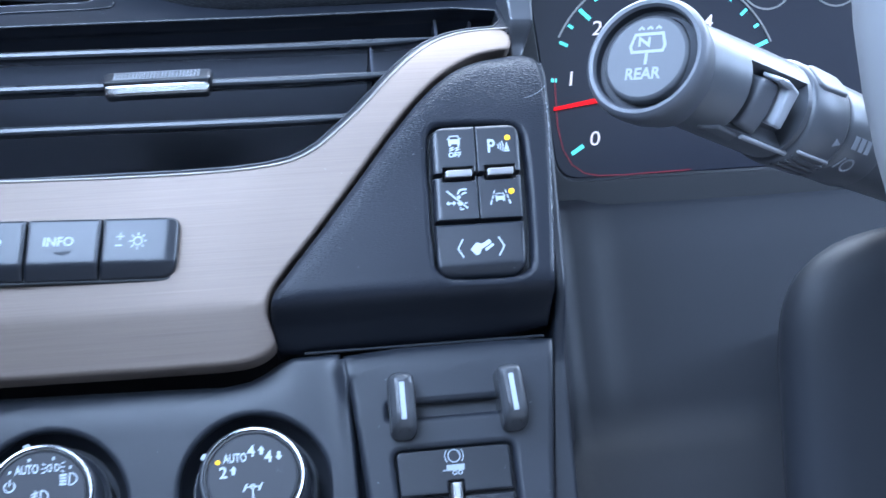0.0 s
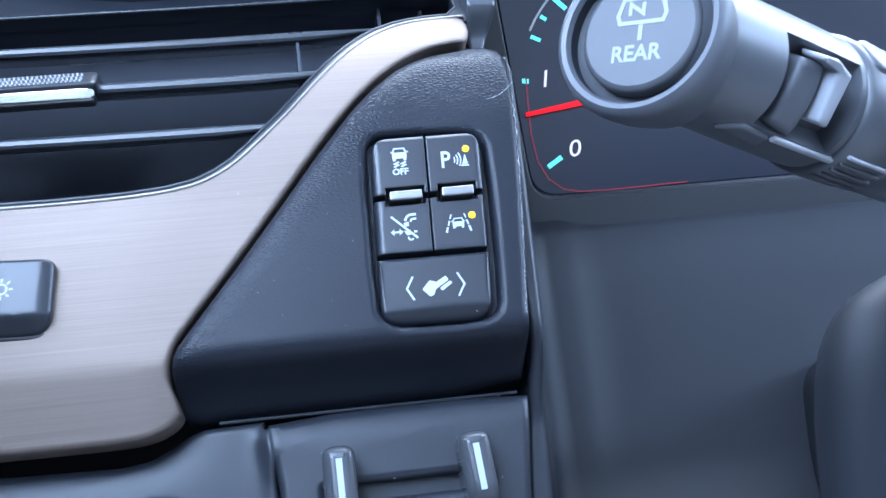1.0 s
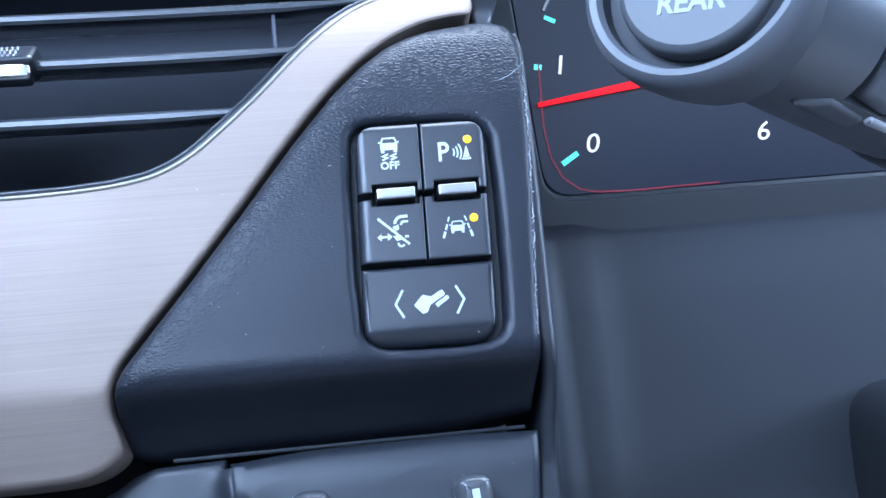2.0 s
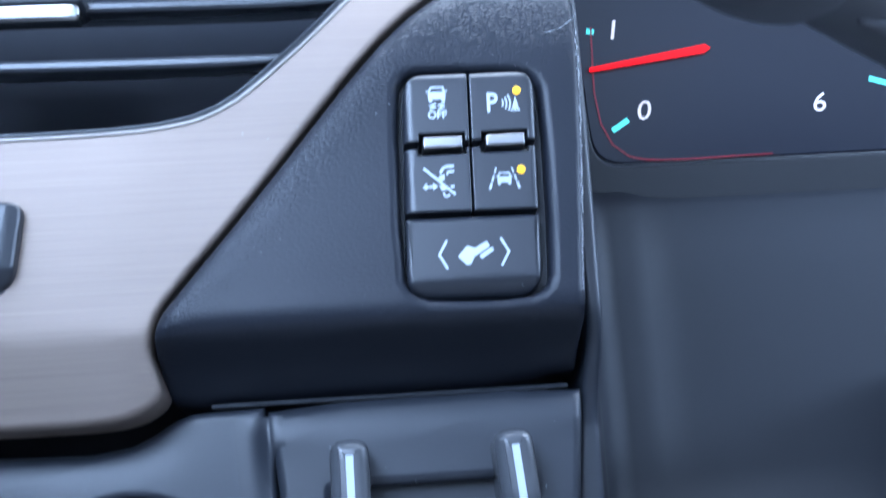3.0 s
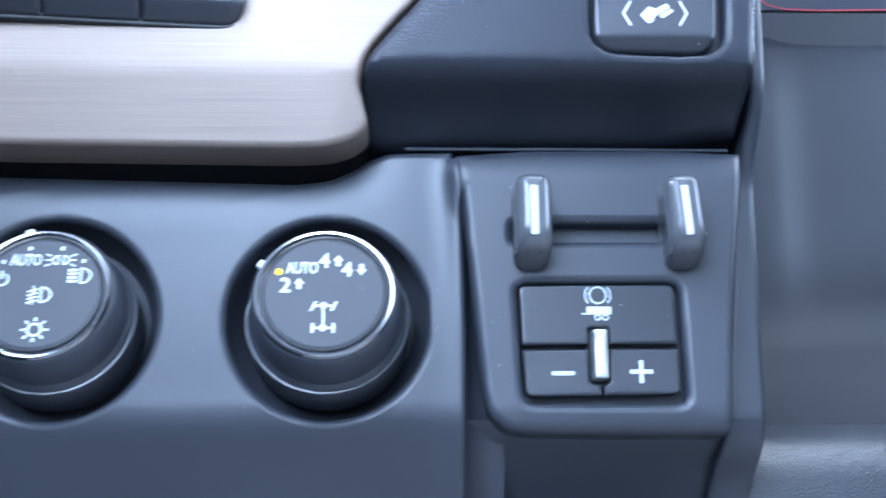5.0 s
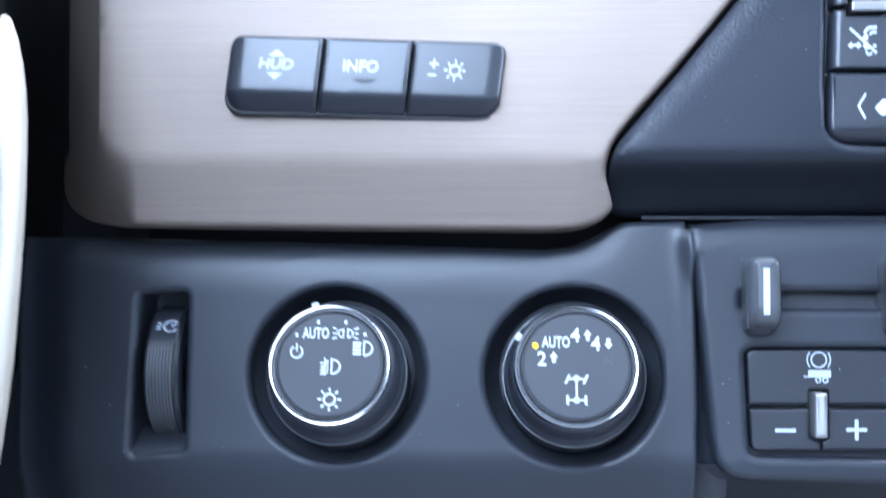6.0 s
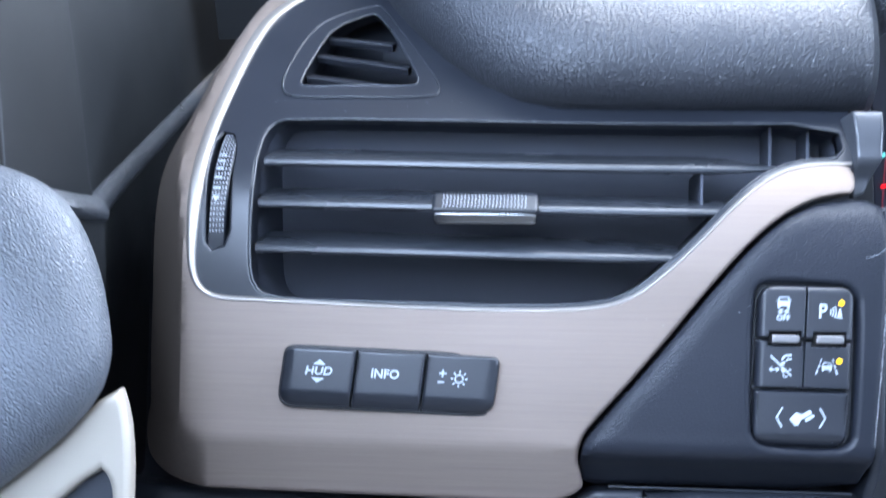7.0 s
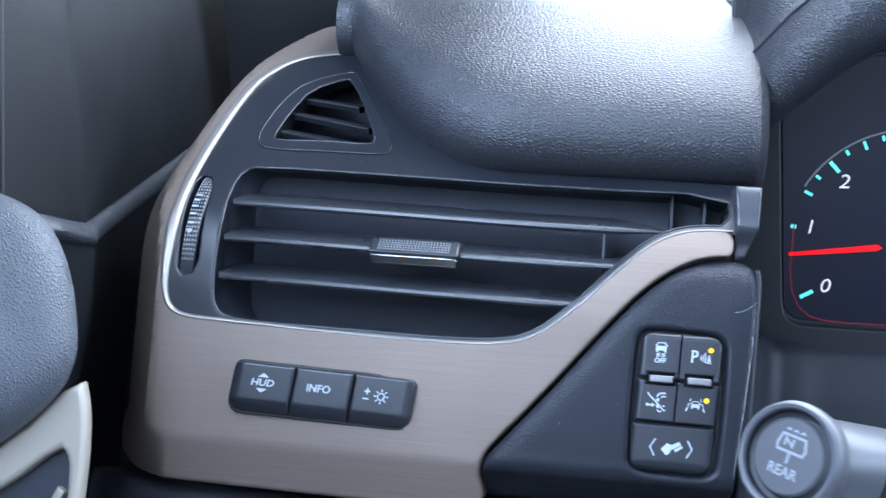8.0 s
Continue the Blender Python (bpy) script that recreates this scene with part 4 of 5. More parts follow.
part("slot_floor", plate(inset(LSLOT, -0.6), depth=1, r=0, f=-27), DARK, panel)
part("recess_floor", plate(inset(TREC, -0.6), depth=1, r=0, f=-26.5), DARK, panel)
ridge_line = curve([(-170, -54.6), (-138, -54.6), (-113, -54.3), (-84, -54.9), (-64, -56.3), (-48, -56.6)])
lip_line = curve([(-170, -46), (-137, -46.8), (-133, -48.4), (-113, -50.6), (-86, -53.0), (-66, -55.2), (-48, -55.8)])
rows = []
for k in range(53):
    v = -62.6 - 2 * k
    e, lip, low, high = ridge_line(v), lip_line(v), low_height(-60, v) - 0.02, side_v(v) + 0.64
    proud = 1.35 * step01((-62 - v) / 4) * (1 - 0.75 * step01((-74 - v) / 60))
    open_joint = step01((-71 - v) / 12)
    row = []
    for x, swell, sunk in ((e - 8.4, 0, 0), (e - 7, 0.03, 0), (e - 5.6, 0.1, 0), (e - 4.4, 0.22, 0), (e - 3, 0.5, 0), (e - 1.8, 0.78, 0), (e - 0.6, 0.98, 0), (e + 0.2, 1, 0), (e + 0.9, 0.85, 0.8), (e + 1.4, 0.5, 2.6), (e + 1.7, 0.2, 6),
                           (lip + 1.6, 0.1, 11), (lip + 2.6, 0, 11), (lip + 3.6, 0, 11)):
        base = low + 0.03 + (high - low - 0.03) * step01((x - e + 3.2) / (lip - e + 6.0))
        row.append((x, v, base * (1 - open_joint) + (low + 0.03 - sunk) * open_joint + proud * swell * (1 - 0.7 * open_joint * (sunk > 0))))
    rows.append(row)
part("fin", sheet(rows), PLASTIC, panel, "rounded ridge beside the open joint", smooth=80)
part("lower_skirt", sheet([[(u, v, w) for u in (-53, -20, 10, 24)] for v, w in ((-136, -30), (-141, -36), (-147, -46), (-160, -58), (-172, -66))]), PLASTIC, panel)

for u, tilt in ((-35.2, 0), (6.2, 4.0)):
    lever = thing("slide_lever", (u, -84, -22), "black squeeze lever with a white pointer stripe above the trailer-brake buttons", "lever", "trailer-brake levers")
    m = at(u, -83.4, 0, 0, 0, tilt)
    part("grip", moved(plate(rect(-4.9, 4.9, -12.6, 12.2, 3.8), depth=18, r=3.4, f=lambda a, b: -8.2 - 9.0 * step01((-b - 5.5) / 8), step=2.4, levels=4), m), LEVER, lever)
    part("stripe", moved(plate(rect(-0.95, 0.95, -5.6, 8.2, 0.15), depth=0.4, r=0.1, f=-8.0), m), PRINT, lever, "white pointer stripe")
    part("seam", moved(plate(rect(-2.75, -2.45, -6.8, 9.6, 0.1), depth=0.4, r=0.05, f=-8.14), m), DARK, lever)
    part("rib_face", moved(merge(*[box(-5.12, -4.6, -9.5 + k * 1.1, -9.0 + k * 1.1, -20, -12) for k in range(16)]), m), LEVER, lever)

brake = thing("trailer_brake_switch", (-15, -117, -26), "black trailer-brake gain switch with plus and minus keys", "switch")


def trailer_icon():
    bm = bmesh.new()
    stroke(bm, arc(0, 2.0, 2.3, 0, 350, 20), 0.45, closed=True)
    stroke(bm, arc(0, 2.0, 3.5, 140, 220, 8), 0.4)
    stroke(bm, arc(0, 2.0, 3.5, -40, 40, 8), 0.4)
    prism(bm, [(-3.2, -3.4), (3.6, -3.4), (3.6, -1.2), (-3.2, -1.2)])
    stroke(bm, [(-4.6, -3.2), (-3.2, -3.2)], 0.4)
    for x in (-0.2, 1.9):
        stroke(bm, arc(x, -4.2, 0.75, 0, 345, 8), 0.4, closed=True)
    return bm


def minus_icon():
    bm = bmesh.new()
    prism(bm, [(-3.1, -0.55), (3.1, -0.55), (3.1, 0.55), (-3.1, 0.55)])
    return bm


def plus_icon():
    bm = minus_icon()
    prism(bm, [(-0.55, 0.55), (0.55, 0.55), (0.55, 3.1), (-0.55, 3.1)])
    prism(bm, [(-0.55, -3.1), (0.55, -3.1), (0.55, -0.55), (-0.55, -0.55)])
    return bm


KEYPLACE = at(-1.8, 1.8, -0.8)
push_button(rounded([(-36.4, -118.4), (-18.2, -118.3), (-18.2, -113.6), (-12.4, -113.6), (-12.4, -118.2), (6.2, -118.2), (6.0, -101.6), (-36.8, -101.8)], [0.5, 0.4, 0.8, 0.8, 0.4, 0.5, 2, 2], 3),
            -20.6, [("icon", trailer_icon(), -15.2, -106.6, PRINT)], "black trailer-brake key", brake, KEYPLACE, r=0.6)
push_button(rounded([(-35.6, -132.4), (-14.9, -132.2), (-14.9, -129.6), (-18.2, -128.6), (-18.2, -119.6), (-36.2, -119.8)], [2.2, 0.4, 0.4, 1, 0.4, 0.4], 3), -20.6, [("icon", minus_icon(), -25.4, -126.2, PRINT)], "black minus key", brake, KEYPLACE, r=0.6)
push_button(rounded([(-14.4, -132.2), (6.6, -131.8), (6.5, -119.6), (-12.4, -119.6), (-12.4, -128.6), (-14.4, -129.6)], [0.4, 2.2, 0.4, 0.4, 1, 0.4], 3), -20.6, [("icon", plus_icon(), -4.1, -125.8, PRINT)], "black plus key", brake, KEYPLACE, r=0.6)
part("toggle", moved(plate(rect(-17.3, -13.4, -128.0, -114.6, 0.5), depth=8, r=0.9, f=-17.0, levels=5), KEYPLACE), BAR, brake, "satin chrome toggle bar")
part("toggle_well", moved(box(-18.4, -12.2, -129.5, -113.4, -26, -24.5), KEYPLACE), DARK, brake)

# ---- dash top pad and instrument hood ----
PADROW = [(66, 777), (60, 780), (54.5, 785), (51, 792), (50.5, 800), (53, 809), (60, 819), (72, 829), (90, 839), (115, 851), (150, 864), (220, 880), (340, 897), (520, 908), (760, 912)]
for _ in range(2):
    PADROW = PADROW[:1] + [q for a, b in zip(PADROW, PADROW[1:]) for q in ((0.75 * a[0] + 0.25 * b[0], 0.75 * a[1] + 0.25 * b[1]), (0.25 * a[0] + 0.75 * b[0], 0.25 * a[1] + 0.75 * b[1]))] + PADROW[-1:]


def pad_row(u):
    k = max(0.0, min(1.0, (-84 - u) / 96))
    dy, dz = 100 * k ** 2.0, 50 * k ** 2.2
    return [(u, y + dy * (1 - 0.25 * step01((y - 60) / 200)), z + dz * (1 - step01((z - 800) / 90))) for y, z in PADROW]


pad = thing("dash_pad", (-60, 120, 820), "black pebbled leather dash pad above the air vent", "dash pad", m=Matrix.Diagonal((0.001, 0.001, 0.001, 1)))
MM = Matrix.Diagonal((0.001, 0.001, 0.001, 1))
rows = [pad_row(u) for u in (-190, -186, -181, -175, -168, -160, -150, -138, -124, -108, -92, -74, -54, -34, -14, 6, 19, 27)]
for x, back in ((31.5, 2), (34.5, 6), (36.5, 13), (37.5, 26)):
    rows.append([(x, y + back * (1 - step01((y - 60) / 300)), z - back * 0.1) for y, z in PADROW])
rows.append([(38, y + 60, z - 10) for y, z in PADROW])
part("cover", sheet(rows[:-4]), HIDE, pad, m=MM, smooth=60)
part("end_face", sheet(rows[-5:]), HIDE, pad, m=MM, smooth=60)
hood = thing("instrument_hood", (130, 90, 830), "black leather instrument hood with a sewn seam", "instrument hood", m=MM)
HOODPATH = [(10, 124, 816), (22, 100, 834), (30, 82, 845), (44, 70, 863), (69, 63, 887), (104, 60, 910), (155, 60, 930), (220, 60, 939), (300, 60, 938), (400, 62, 926), (470, 66, 900)]
rows = []
for x, y, z in HOODPATH:
    r = 28 if x > 40 else 19 + (x - 10) * 0.3
    rows.append([(x, y + r - r * math.cos(radians(a)), z + r * math.sin(radians(a)) - r) for a in range(-88, 54, 10)] +
                [(x, y + r - 6, z - 1), (x, y + r + 4, z + 8), (x, y + r + 34, z + 34), (x, y + r + 90, z + 60), (x, y + r + 220, z + 70), (x, 760, 930)])
part("cover", sheet(rows), HIDE, hood, m=MM, smooth=60)
part("seam", tube([(x, y + 0.42 * (28 if x > 40 else 19 + (x - 10) * 0.3), z - 4.6) for x, y, z in HOODPATH[1:]], 0.9, 8), DARK, hood, "sewn seam", m=MM)

# ---- instrument cluster ----
cluster = thing("instrument_cluster", (200, 150, 745), "dark instrument cluster with a lit red rev-counter needle", "instrument cluster", m=MM)
FACE = Matrix.Translation((-0.0062, 0.137, 0.0761)) @ Matrix(((0.0009, 0, 0, 0), (0, 0, -0.0009, 0), (0, 0.0009, 0, 0), (0, 0, 0, 1)))
C = (138.5, 742.5)
part("face", plate(rounded([(74, 695), (470, 695), (470, 850), (60, 850)], [14, 30, 40, 30]), depth=4, r=0.5, f=0), DISPLAY, cluster, m=FACE)
part("surround", plate([(36, 660), (500, 660), (500, 900), (30, 900)], [rounded([(73, 693), (472, 693), (472, 852), (58, 852)], [14, 30, 40, 30])], depth=6, r=1.0, f=6, hole_depth=8), MATTBLACK, cluster, m=FACE)
needle = bmesh.new()
prism(needle, [(73.6, 735.0), (73.6, 733.2), (122.4, 739.2), (125.2, 741.0), (122.8, 742.8)], 1.6, 2.6)
part("needle", needle, RED, cluster, "lit red needle", m=FACE)
for text, x, z in (("0", 95.6, 716.2), ("1", 84.2, 750.2), ("2", 101.1, 777.6), ("3", 132, 793), ("4", 165, 778), ("5", 181, 750), ("6", 171, 716.2)):
    part("digit", moved(lettering(text, 11.5, 1.12, 0.14, weight=0.02), at(x, z, 0.3)), DIGIT, cluster, m=FACE)
for k in [0, 4] + list(range(6, 21)) + [24]:
    a = radians(211 - k * 9.5)
    r0 = 57.5 if k % 4 == 0 else 60.5 if k % 2 == 0 else 62.3
    r0 = 62.3 if k == 4 else r0
    bm = bmesh.new()
    stroke(bm, [(C[0] + r0 * math.cos(a), C[1] + r0 * math.sin(a)), (C[0] + 65.5 * math.cos(a), C[1] + 65.5 * math.sin(a))], 2.2 if k % 4 == 0 else 1.7, z1=0.3)
    part("scale_mark", bm, TEAL, cluster, m=FACE)
bm = bmesh.new()
stroke(bm, arc(C[0], C[1], 67.0, 152, 20, 40), 1.0, z1=0.8)
part("dial_ring", bm, SATIN, cluster, "thin bright dial ring", m=FACE)
bm = bmesh.new()
stroke(bm, [(75.4, 752), (75.4, 725), (77.5, 712), (82, 703), (89, 697.6), (97, 695.8), (112, 695.4), (150, 696)], 0.7, z1=0.4)
part("glow_line", bm, DIMRED, cluster, "dim red edge line", m=FACE)
part("digit", moved(lettering("0", 25, 0.8, weight=0.5), at(263, 760.5, 0.3)), DIGIT, cluster, "large lit speed digit", m=FACE)
part("digit", moved(lettering("MPH", 5.5, 1.0), at(266, 744.5, 0.3)), DIGIT, cluster, m=FACE)
bm = bmesh.new()
stroke(bm, [(261.5, 775), (264, 777.5), (266.5, 775)], 1.0, z1=0.3)
part("chevron", bm, DIGIT, cluster, m=FACE)
for x0, x1 in ((259, 263), (265, 268), (270, 275)):
    bm = bmesh.new()
    prism(bm, [(x0, 734.5), (x1, 734.5), (x1, 739.5), (x0, 739.5)], 0.1, 0.3)
    part("print_bar", bm, DIGIT, cluster, m=FACE)
for x in (201, 242):
    bm = bmesh.new()
    stroke(bm, arc(x, 799, 15, 190, 350, 20), 1.0, z1=0.5)
    part("small_dial_ring", bm, SATIN, cluster, m=FACE)

# ---- panel under the instruments, knee bolster ----
rows = []
for x in (31, 34, 38, 44, 50, 56, 62, 68, 74, 80, 86, 94, 110, 160, 220, 320, 460):
    k = 1 - step01((x - 31) / 34)
    roll = 4.5 * math.exp(-((x - 66) / 11) ** 2)
    rows.append([(x, y - (95 * k * k + roll) * step01((z - 562) / 30), z) for y, z in ((150, 694), (136, 691), (128, 684), (122, 660), (113, 615), (108, 590), (103, 579), (92, 570), (60, 556), (30, 549))])
setting("column_panel", sheet(rows), COLUMNPLASTIC, "smooth black panel under the instruments", "dash panel", MM, 60)
rows = [[(x, y, z) for y, z in ((40, 552), (28, 551), (20, 548), (14, 540), (10, 520), (4, 470), (-6, 400), (0, 330), (60, 300))] for x in (22, 30, 60, 120, 200, 320, 480)]
bolster = thing("knee_bolster", (200, 20, 450), "black pebbled knee bolster below the dash", "knee bolster", m=MM)
part("cover", sheet(rows), KNEEHIDE, bolster, m=MM, smooth=60)
rows = [[(u, v, w) for u in (-275, -150, -50, 24)] for v, w in ((-166, -48), (-172, -40), (-200, -44), (-320, -80), (-420, -120))]
setting("under_dash", sheet(rows), PLASTIC, "dark plastic below the lower dash panel", "dash panel", DASH)
bm = plate(soft([(30, 51), (34.2, 51), (34.2, 30), (33.2, -10), (32.2, -45), (31.6, -62), (31.0, -90), (30.6, -115), (30.2, -140), (29.6, -166), (16.4, -166), (18.4, -140), (21.2, -115), (23.8, -90), (27.0, -62), (28.2, -46), (27, 0)], 1), depth=70, r=1.6, f=lambda u, v: -14 - 16 * step01((-40 - v) / 30) - 22 * step01((-136 - v) / 24), step=5)
setting("pod_side_trim", bm, PLASTIC, "narrow black trim beside the switch pod", "trim", DASH)
setting("dash_end", sheet([[(-266, v, w) for w in (-52, -120, -300)] for v in (-300, -160, -60, 20, 45)]), PLASTIC, "dark end face of the dashboard", "dash panel", DASH)
setting("dash_back", sheet([[(u, v, -150) for u in (-275, 35)] for v in (-400, 70)]), DARK, "dark structure behind the dashboard", "dash panel", DASH)

# ---- steering column, stalk and wheel ----
column = thing("column_cover", (150, -60, 620), "black steering column cover", "column cover", m=MM)
def shroud(a0, a1):
    rows = []
    for y, g in ((125, 0.42), (40, 0.56), (-20, 0.78), (-60, 0.96), (-78, 1.0), (-84, 0.985), (-88, 0.95), (-90, 0.88), (-91, 0.7), (-91.5, 0.4)):
        rows.append([(222 + 138 * g * (abs(math.cos(a)) ** 0.3) * (1 if math.cos(a) > 0 else -1), y, 587 + 86 * g * (abs(math.sin(a)) ** 0.34) * (1 if math.sin(a) > 0 else -1)) for a in [a0 + (a1 - a0) * k / 24 for k in range(25)]])
    return sheet(rows)


part("upper_shroud", shroud(0.0, math.pi), COLUMNPLASTIC, column, m=MM, smooth=50)
part("lower_shroud", shroud(math.pi, 2 * math.pi), COLUMNPLASTIC, column, m=MM, smooth=50)

stalk = thing("control_stalk", (60, -130, 705), "grey-black control stalk with a round rear-wiper button", "control stalk", m=MM)
TIP = Vector((23.6, -151, 720.5))
axis = Vector((0.825, 0.508, -0.248)).normalized()
front = Vector((0.385, -0.825, -0.413)).normalized()
upper = front.cross(axis).normalized()
ARM = Matrix.Translation(TIP) @ Matrix((axis, upper, front)).transposed().to_4x4()
facing = Vector((-0.64, -0.74, 0.32)).normalized()
lift = Vector((0.10, 0, 1))
lift = (lift - facing * lift.dot(facing)).normalized()
CAP = Matrix.Translation(TIP) @ Matrix((lift.cross(facing), lift, facing)).transposed().to_4x4() @ Matrix.Diagonal((1.1, 1.1, 1.1, 1))


def arm_skin(profile, gap=None, deep=5.5, n=48):
    """A tube round the stalk's axis; gap: (start, end, low, high) of a sunken window in its side, in mm and degrees."""
    bm = bmesh.new()
    rows = []
    for s, r in profile:
        rows.append([bm.verts.new((s, r * math.sin(2 * math.pi * k / n), r * math.cos(2 * math.pi * k / n))) for k in range(n)])
    inside = set()
    for i in range(len(rows) - 1):
        for k in range(n):
            turn = (k + 0.5) * 360 / n
            turn = turn - 360 if turn > 180 else turn
            mid = (profile[i][0] + profile[i + 1][0]) / 2
            if gap and gap[0] < mid < gap[1] and gap[2] < turn < gap[3]:
                inside.add((i, k))
                continue
            bm.faces.new((rows[i][k], rows[i + 1][k], rows[i + 1][(k + 1) % n], rows[i][(k + 1) % n]))
    floor = {}

    def sunk(i, k):
        k %= n
        if (i, k) not in floor:
            s, r = profile[i]
            floor[i, k] = bm.verts.new((s, (r - deep) * math.sin(2 * math.pi * k / n), (r - deep) * math.cos(2 * math.pi * k / n)))
        return floor[i, k]

    for i, k in inside:
        bm.faces.new((sunk(i, k), sunk(i + 1, k), sunk(i + 1, k + 1), sunk(i, k + 1)))
        for a, b, other in (((i, k), (i, k + 1), (i - 1, k)), ((i + 1, k), (i + 1, k + 1), (i + 1, k)), ((i, k), (i + 1, k), (i, k - 1)), ((i, k + 1), (i + 1, k + 1), (i, k + 1))):
            if (other[0], other[1] % n) not in inside:
                bm.faces.new((rows[a[0]][a[1] % n], rows[b[0]][b[1] % n], sunk(*b), sunk(*a)))
    return moved(bm, ARM)


part("end_ring", moved(lathe([(12.8, -13), (14.4, -8), (15.3, -3.4), (15.4, -1.4), (15.0, 0.0), (14.2, 0.7), (13.3, 0.5), (12.8, -0.4)], 72, cap=False), CAP), RINGGREY, stalk, "satin grey end ring", m=MM)
part("groove", moved(lathe([(12.9, -0.2), (12.6, -2.4), (11.4, -3.2), (10.4, -3.2)], 72, cap=False), CAP), DARK, stalk, m=MM)
face = part("end_button", moved(lathe([(10.9, -3.0), (10.8, -1.2), (10.4, -0.6), (9.8, -0.3)], 72), CAP), BUTTONGREY, stalk, "round grey end button", m=MM)
bm = bmesh.new()
stroke(bm, [(-3.9, 1.2), (-4.4, 2.6), (-3.5, 5.6), (3.5, 5.6), (4.4, 2.6), (3.9, 1.2)], 0.75, closed=True)
stroke(bm, [(0, -2.0), (0, 1.2)], 0.8)
stroke(bm, [(-2.2, 2.6), (-2.2, 4.6), (0.2, 2.8), (0.2, 4.8)], 0.65)
for x in (-2.2, 0, 2.2):
    stroke(bm, [(x - 0.7, 6.8), (x, 7.4), (x + 0.7, 6.8)], 0.5)
part("icon", moved(bm, CAP @ at(0.2, 0.2, -0.3)), GREYPRINT, face, m=MM)
part("icon", moved(lettering("REAR", 4.0, 0.95, weight=0.1), CAP @ at(-0.2, -4.2, -0.3)), GREYPRINT, face, m=MM)
housing = part("housing", arm_skin([(4, 11.6), (8, 13.0), (14, 13.6), (20, 13.8), (25.5, 13.9), (26, 13.9), (30, 14.0), (34, 14.1), (38, 14.1), (42, 14.2), (46, 14.2), (49.5, 14.2), (50, 14.2), (52, 14.1), (52.6, 13.4)], (25.8, 49.8, -36, 44)), STALK, stalk, m=MM, smooth=45)
part("collar", arm_skin([(52.4, 13.2), (52.8, 14.4), (53.6, 15.0), (60, 15.2), (68, 15.0), (69.4, 14.6), (70, 13.6)]), STALK, stalk, "ribbed twist collar", m=MM, smooth=45)
part("bump", moved(plate(rounded([(54, -5), (69, -4), (69, 4), (54, 5)], 3.5, 5), depth=3, r=1.2, f=15.6), ARM @ at(0, 0, 0, -62, 0, 0)), STALK, stalk, m=MM, smooth=60)
part("arm", arm_skin([(69.6, 13.4), (70.4, 14.2), (72, 14.4), (88, 14.4), (89, 13.8), (90, 13.6), (130, 12.4), (190, 11.6)]), STALK, stalk, m=MM, smooth=45)
part("thumb_switch", moved(plate(rounded([(28.5, -7.0), (37.0, -8.4), (38.2, 7.4), (30.5, 6.6)], 1.6, 4), depth=7, r=1.4, f=lambda a, b: 13.2 - 0.02 * b * b, step=2), ARM), RINGGREY, housing, "grey thumb switch", m=MM, smooth=60)
part("switch_edge", moved(plate(rounded([(38.8, -3.6), (42.4, -4.2), (43.2, 7.0), (37.6, 8.8), (33.0, 8.4), (33.4, 7.4), (38.6, 6.8)], 0.8, 3), depth=6, r=0.8, f=15.0, step=2), ARM), SLIDEGREY, housing, "pale upright switch edge", m=MM, smooth=60)
part("lower_wedge", moved(plate(rounded([(18, -1.6), (33, -2.6), (33, 1.4), (24, 2.2)], 0.8, 3), depth=3, r=0.7, f=14.6), ARM @ at(0, 0, 0, 48, 0, 0)), RINGGREY, housing, m=MM, smooth=60)
part("edge_bar", moved(plate(rect(33.5, 53.5, -0.75, 0.75, 0.5), depth=2, r=0.5, f=14.9), ARM @ at(0, 0, 0, 42, 0, 0)), SLIDEGREY, housing, "pale edge line below the switch", m=MM)
for k in range(5):
    a = 30 + 8.5 * k
    part("rib", moved(box(54.6, 68.6, -0.42, 0.42, -0.5, 0.7, 0.25), ARM @ at(0, 0, 0, a, 0, 0) @ at(0, 0, 15.1)), SLIDEGREY if k == 0 else STALK, stalk, m=MM)
bm = bmesh.new()
prism(bm, [(-1.4, 1.3), (-1.4, -1.3), (1.6, 0)])
part("mark", moved(bm, ARM @ at(0, 0, 0, 6, 0, 0) @ at(66.5, 0, 15.1)), GREYPRINT, stalk, m=MM)
for a, s0, s1 in ((-2, 74, 76), (-2, 77, 79), (-2, 80, 82)):
    part("print_bar", moved(box(s0, s1, -2.0, 2.0, -0.2, 0.1), ARM @ at(0, 0, 0, a, 0, 0) @ at(0, 0, 14.4)), GREYPRINT, stalk, m=MM)
bm = bmesh.new()
stroke(bm, arc(0, 0, 2.2, 0, 345, 14), 0.6, closed=True)
stroke(bm, [(-4.4, -2.2), (-3.0, 2.2)], 0.7)
part("icon", moved(bm, ARM @ at(0, 0, 0, 26, 0, 0) @ at(77.5, 0, 14.4)), GREYPRINT, stalk, m=MM)

steer = thing("steering_wheel", (237.2, -250, 690), "black leather steering wheel rim", "steering wheel", m=MM)
ring = bmesh.new()
tilt = at(237.2, -250, 690, 70, 0, 0)
rings = []
for i in range(96):
    a = 2 * math.pi * i / 96
    rings.append([ring.verts.new(tilt @ Vector(((186 + 15 * math.cos(b)) * math.cos(a), (186 + 15 * math.cos(b)) * math.sin(a), 17 * math.sin(b)))) for b in [2 * math.pi * j / 16 for j in range(16)]])
for i in range(96):
    for j in range(16):
        ring.faces.new((rings[i - 1][j - 1], rings[i][j - 1], rings[i][j], rings[i - 1][j]))
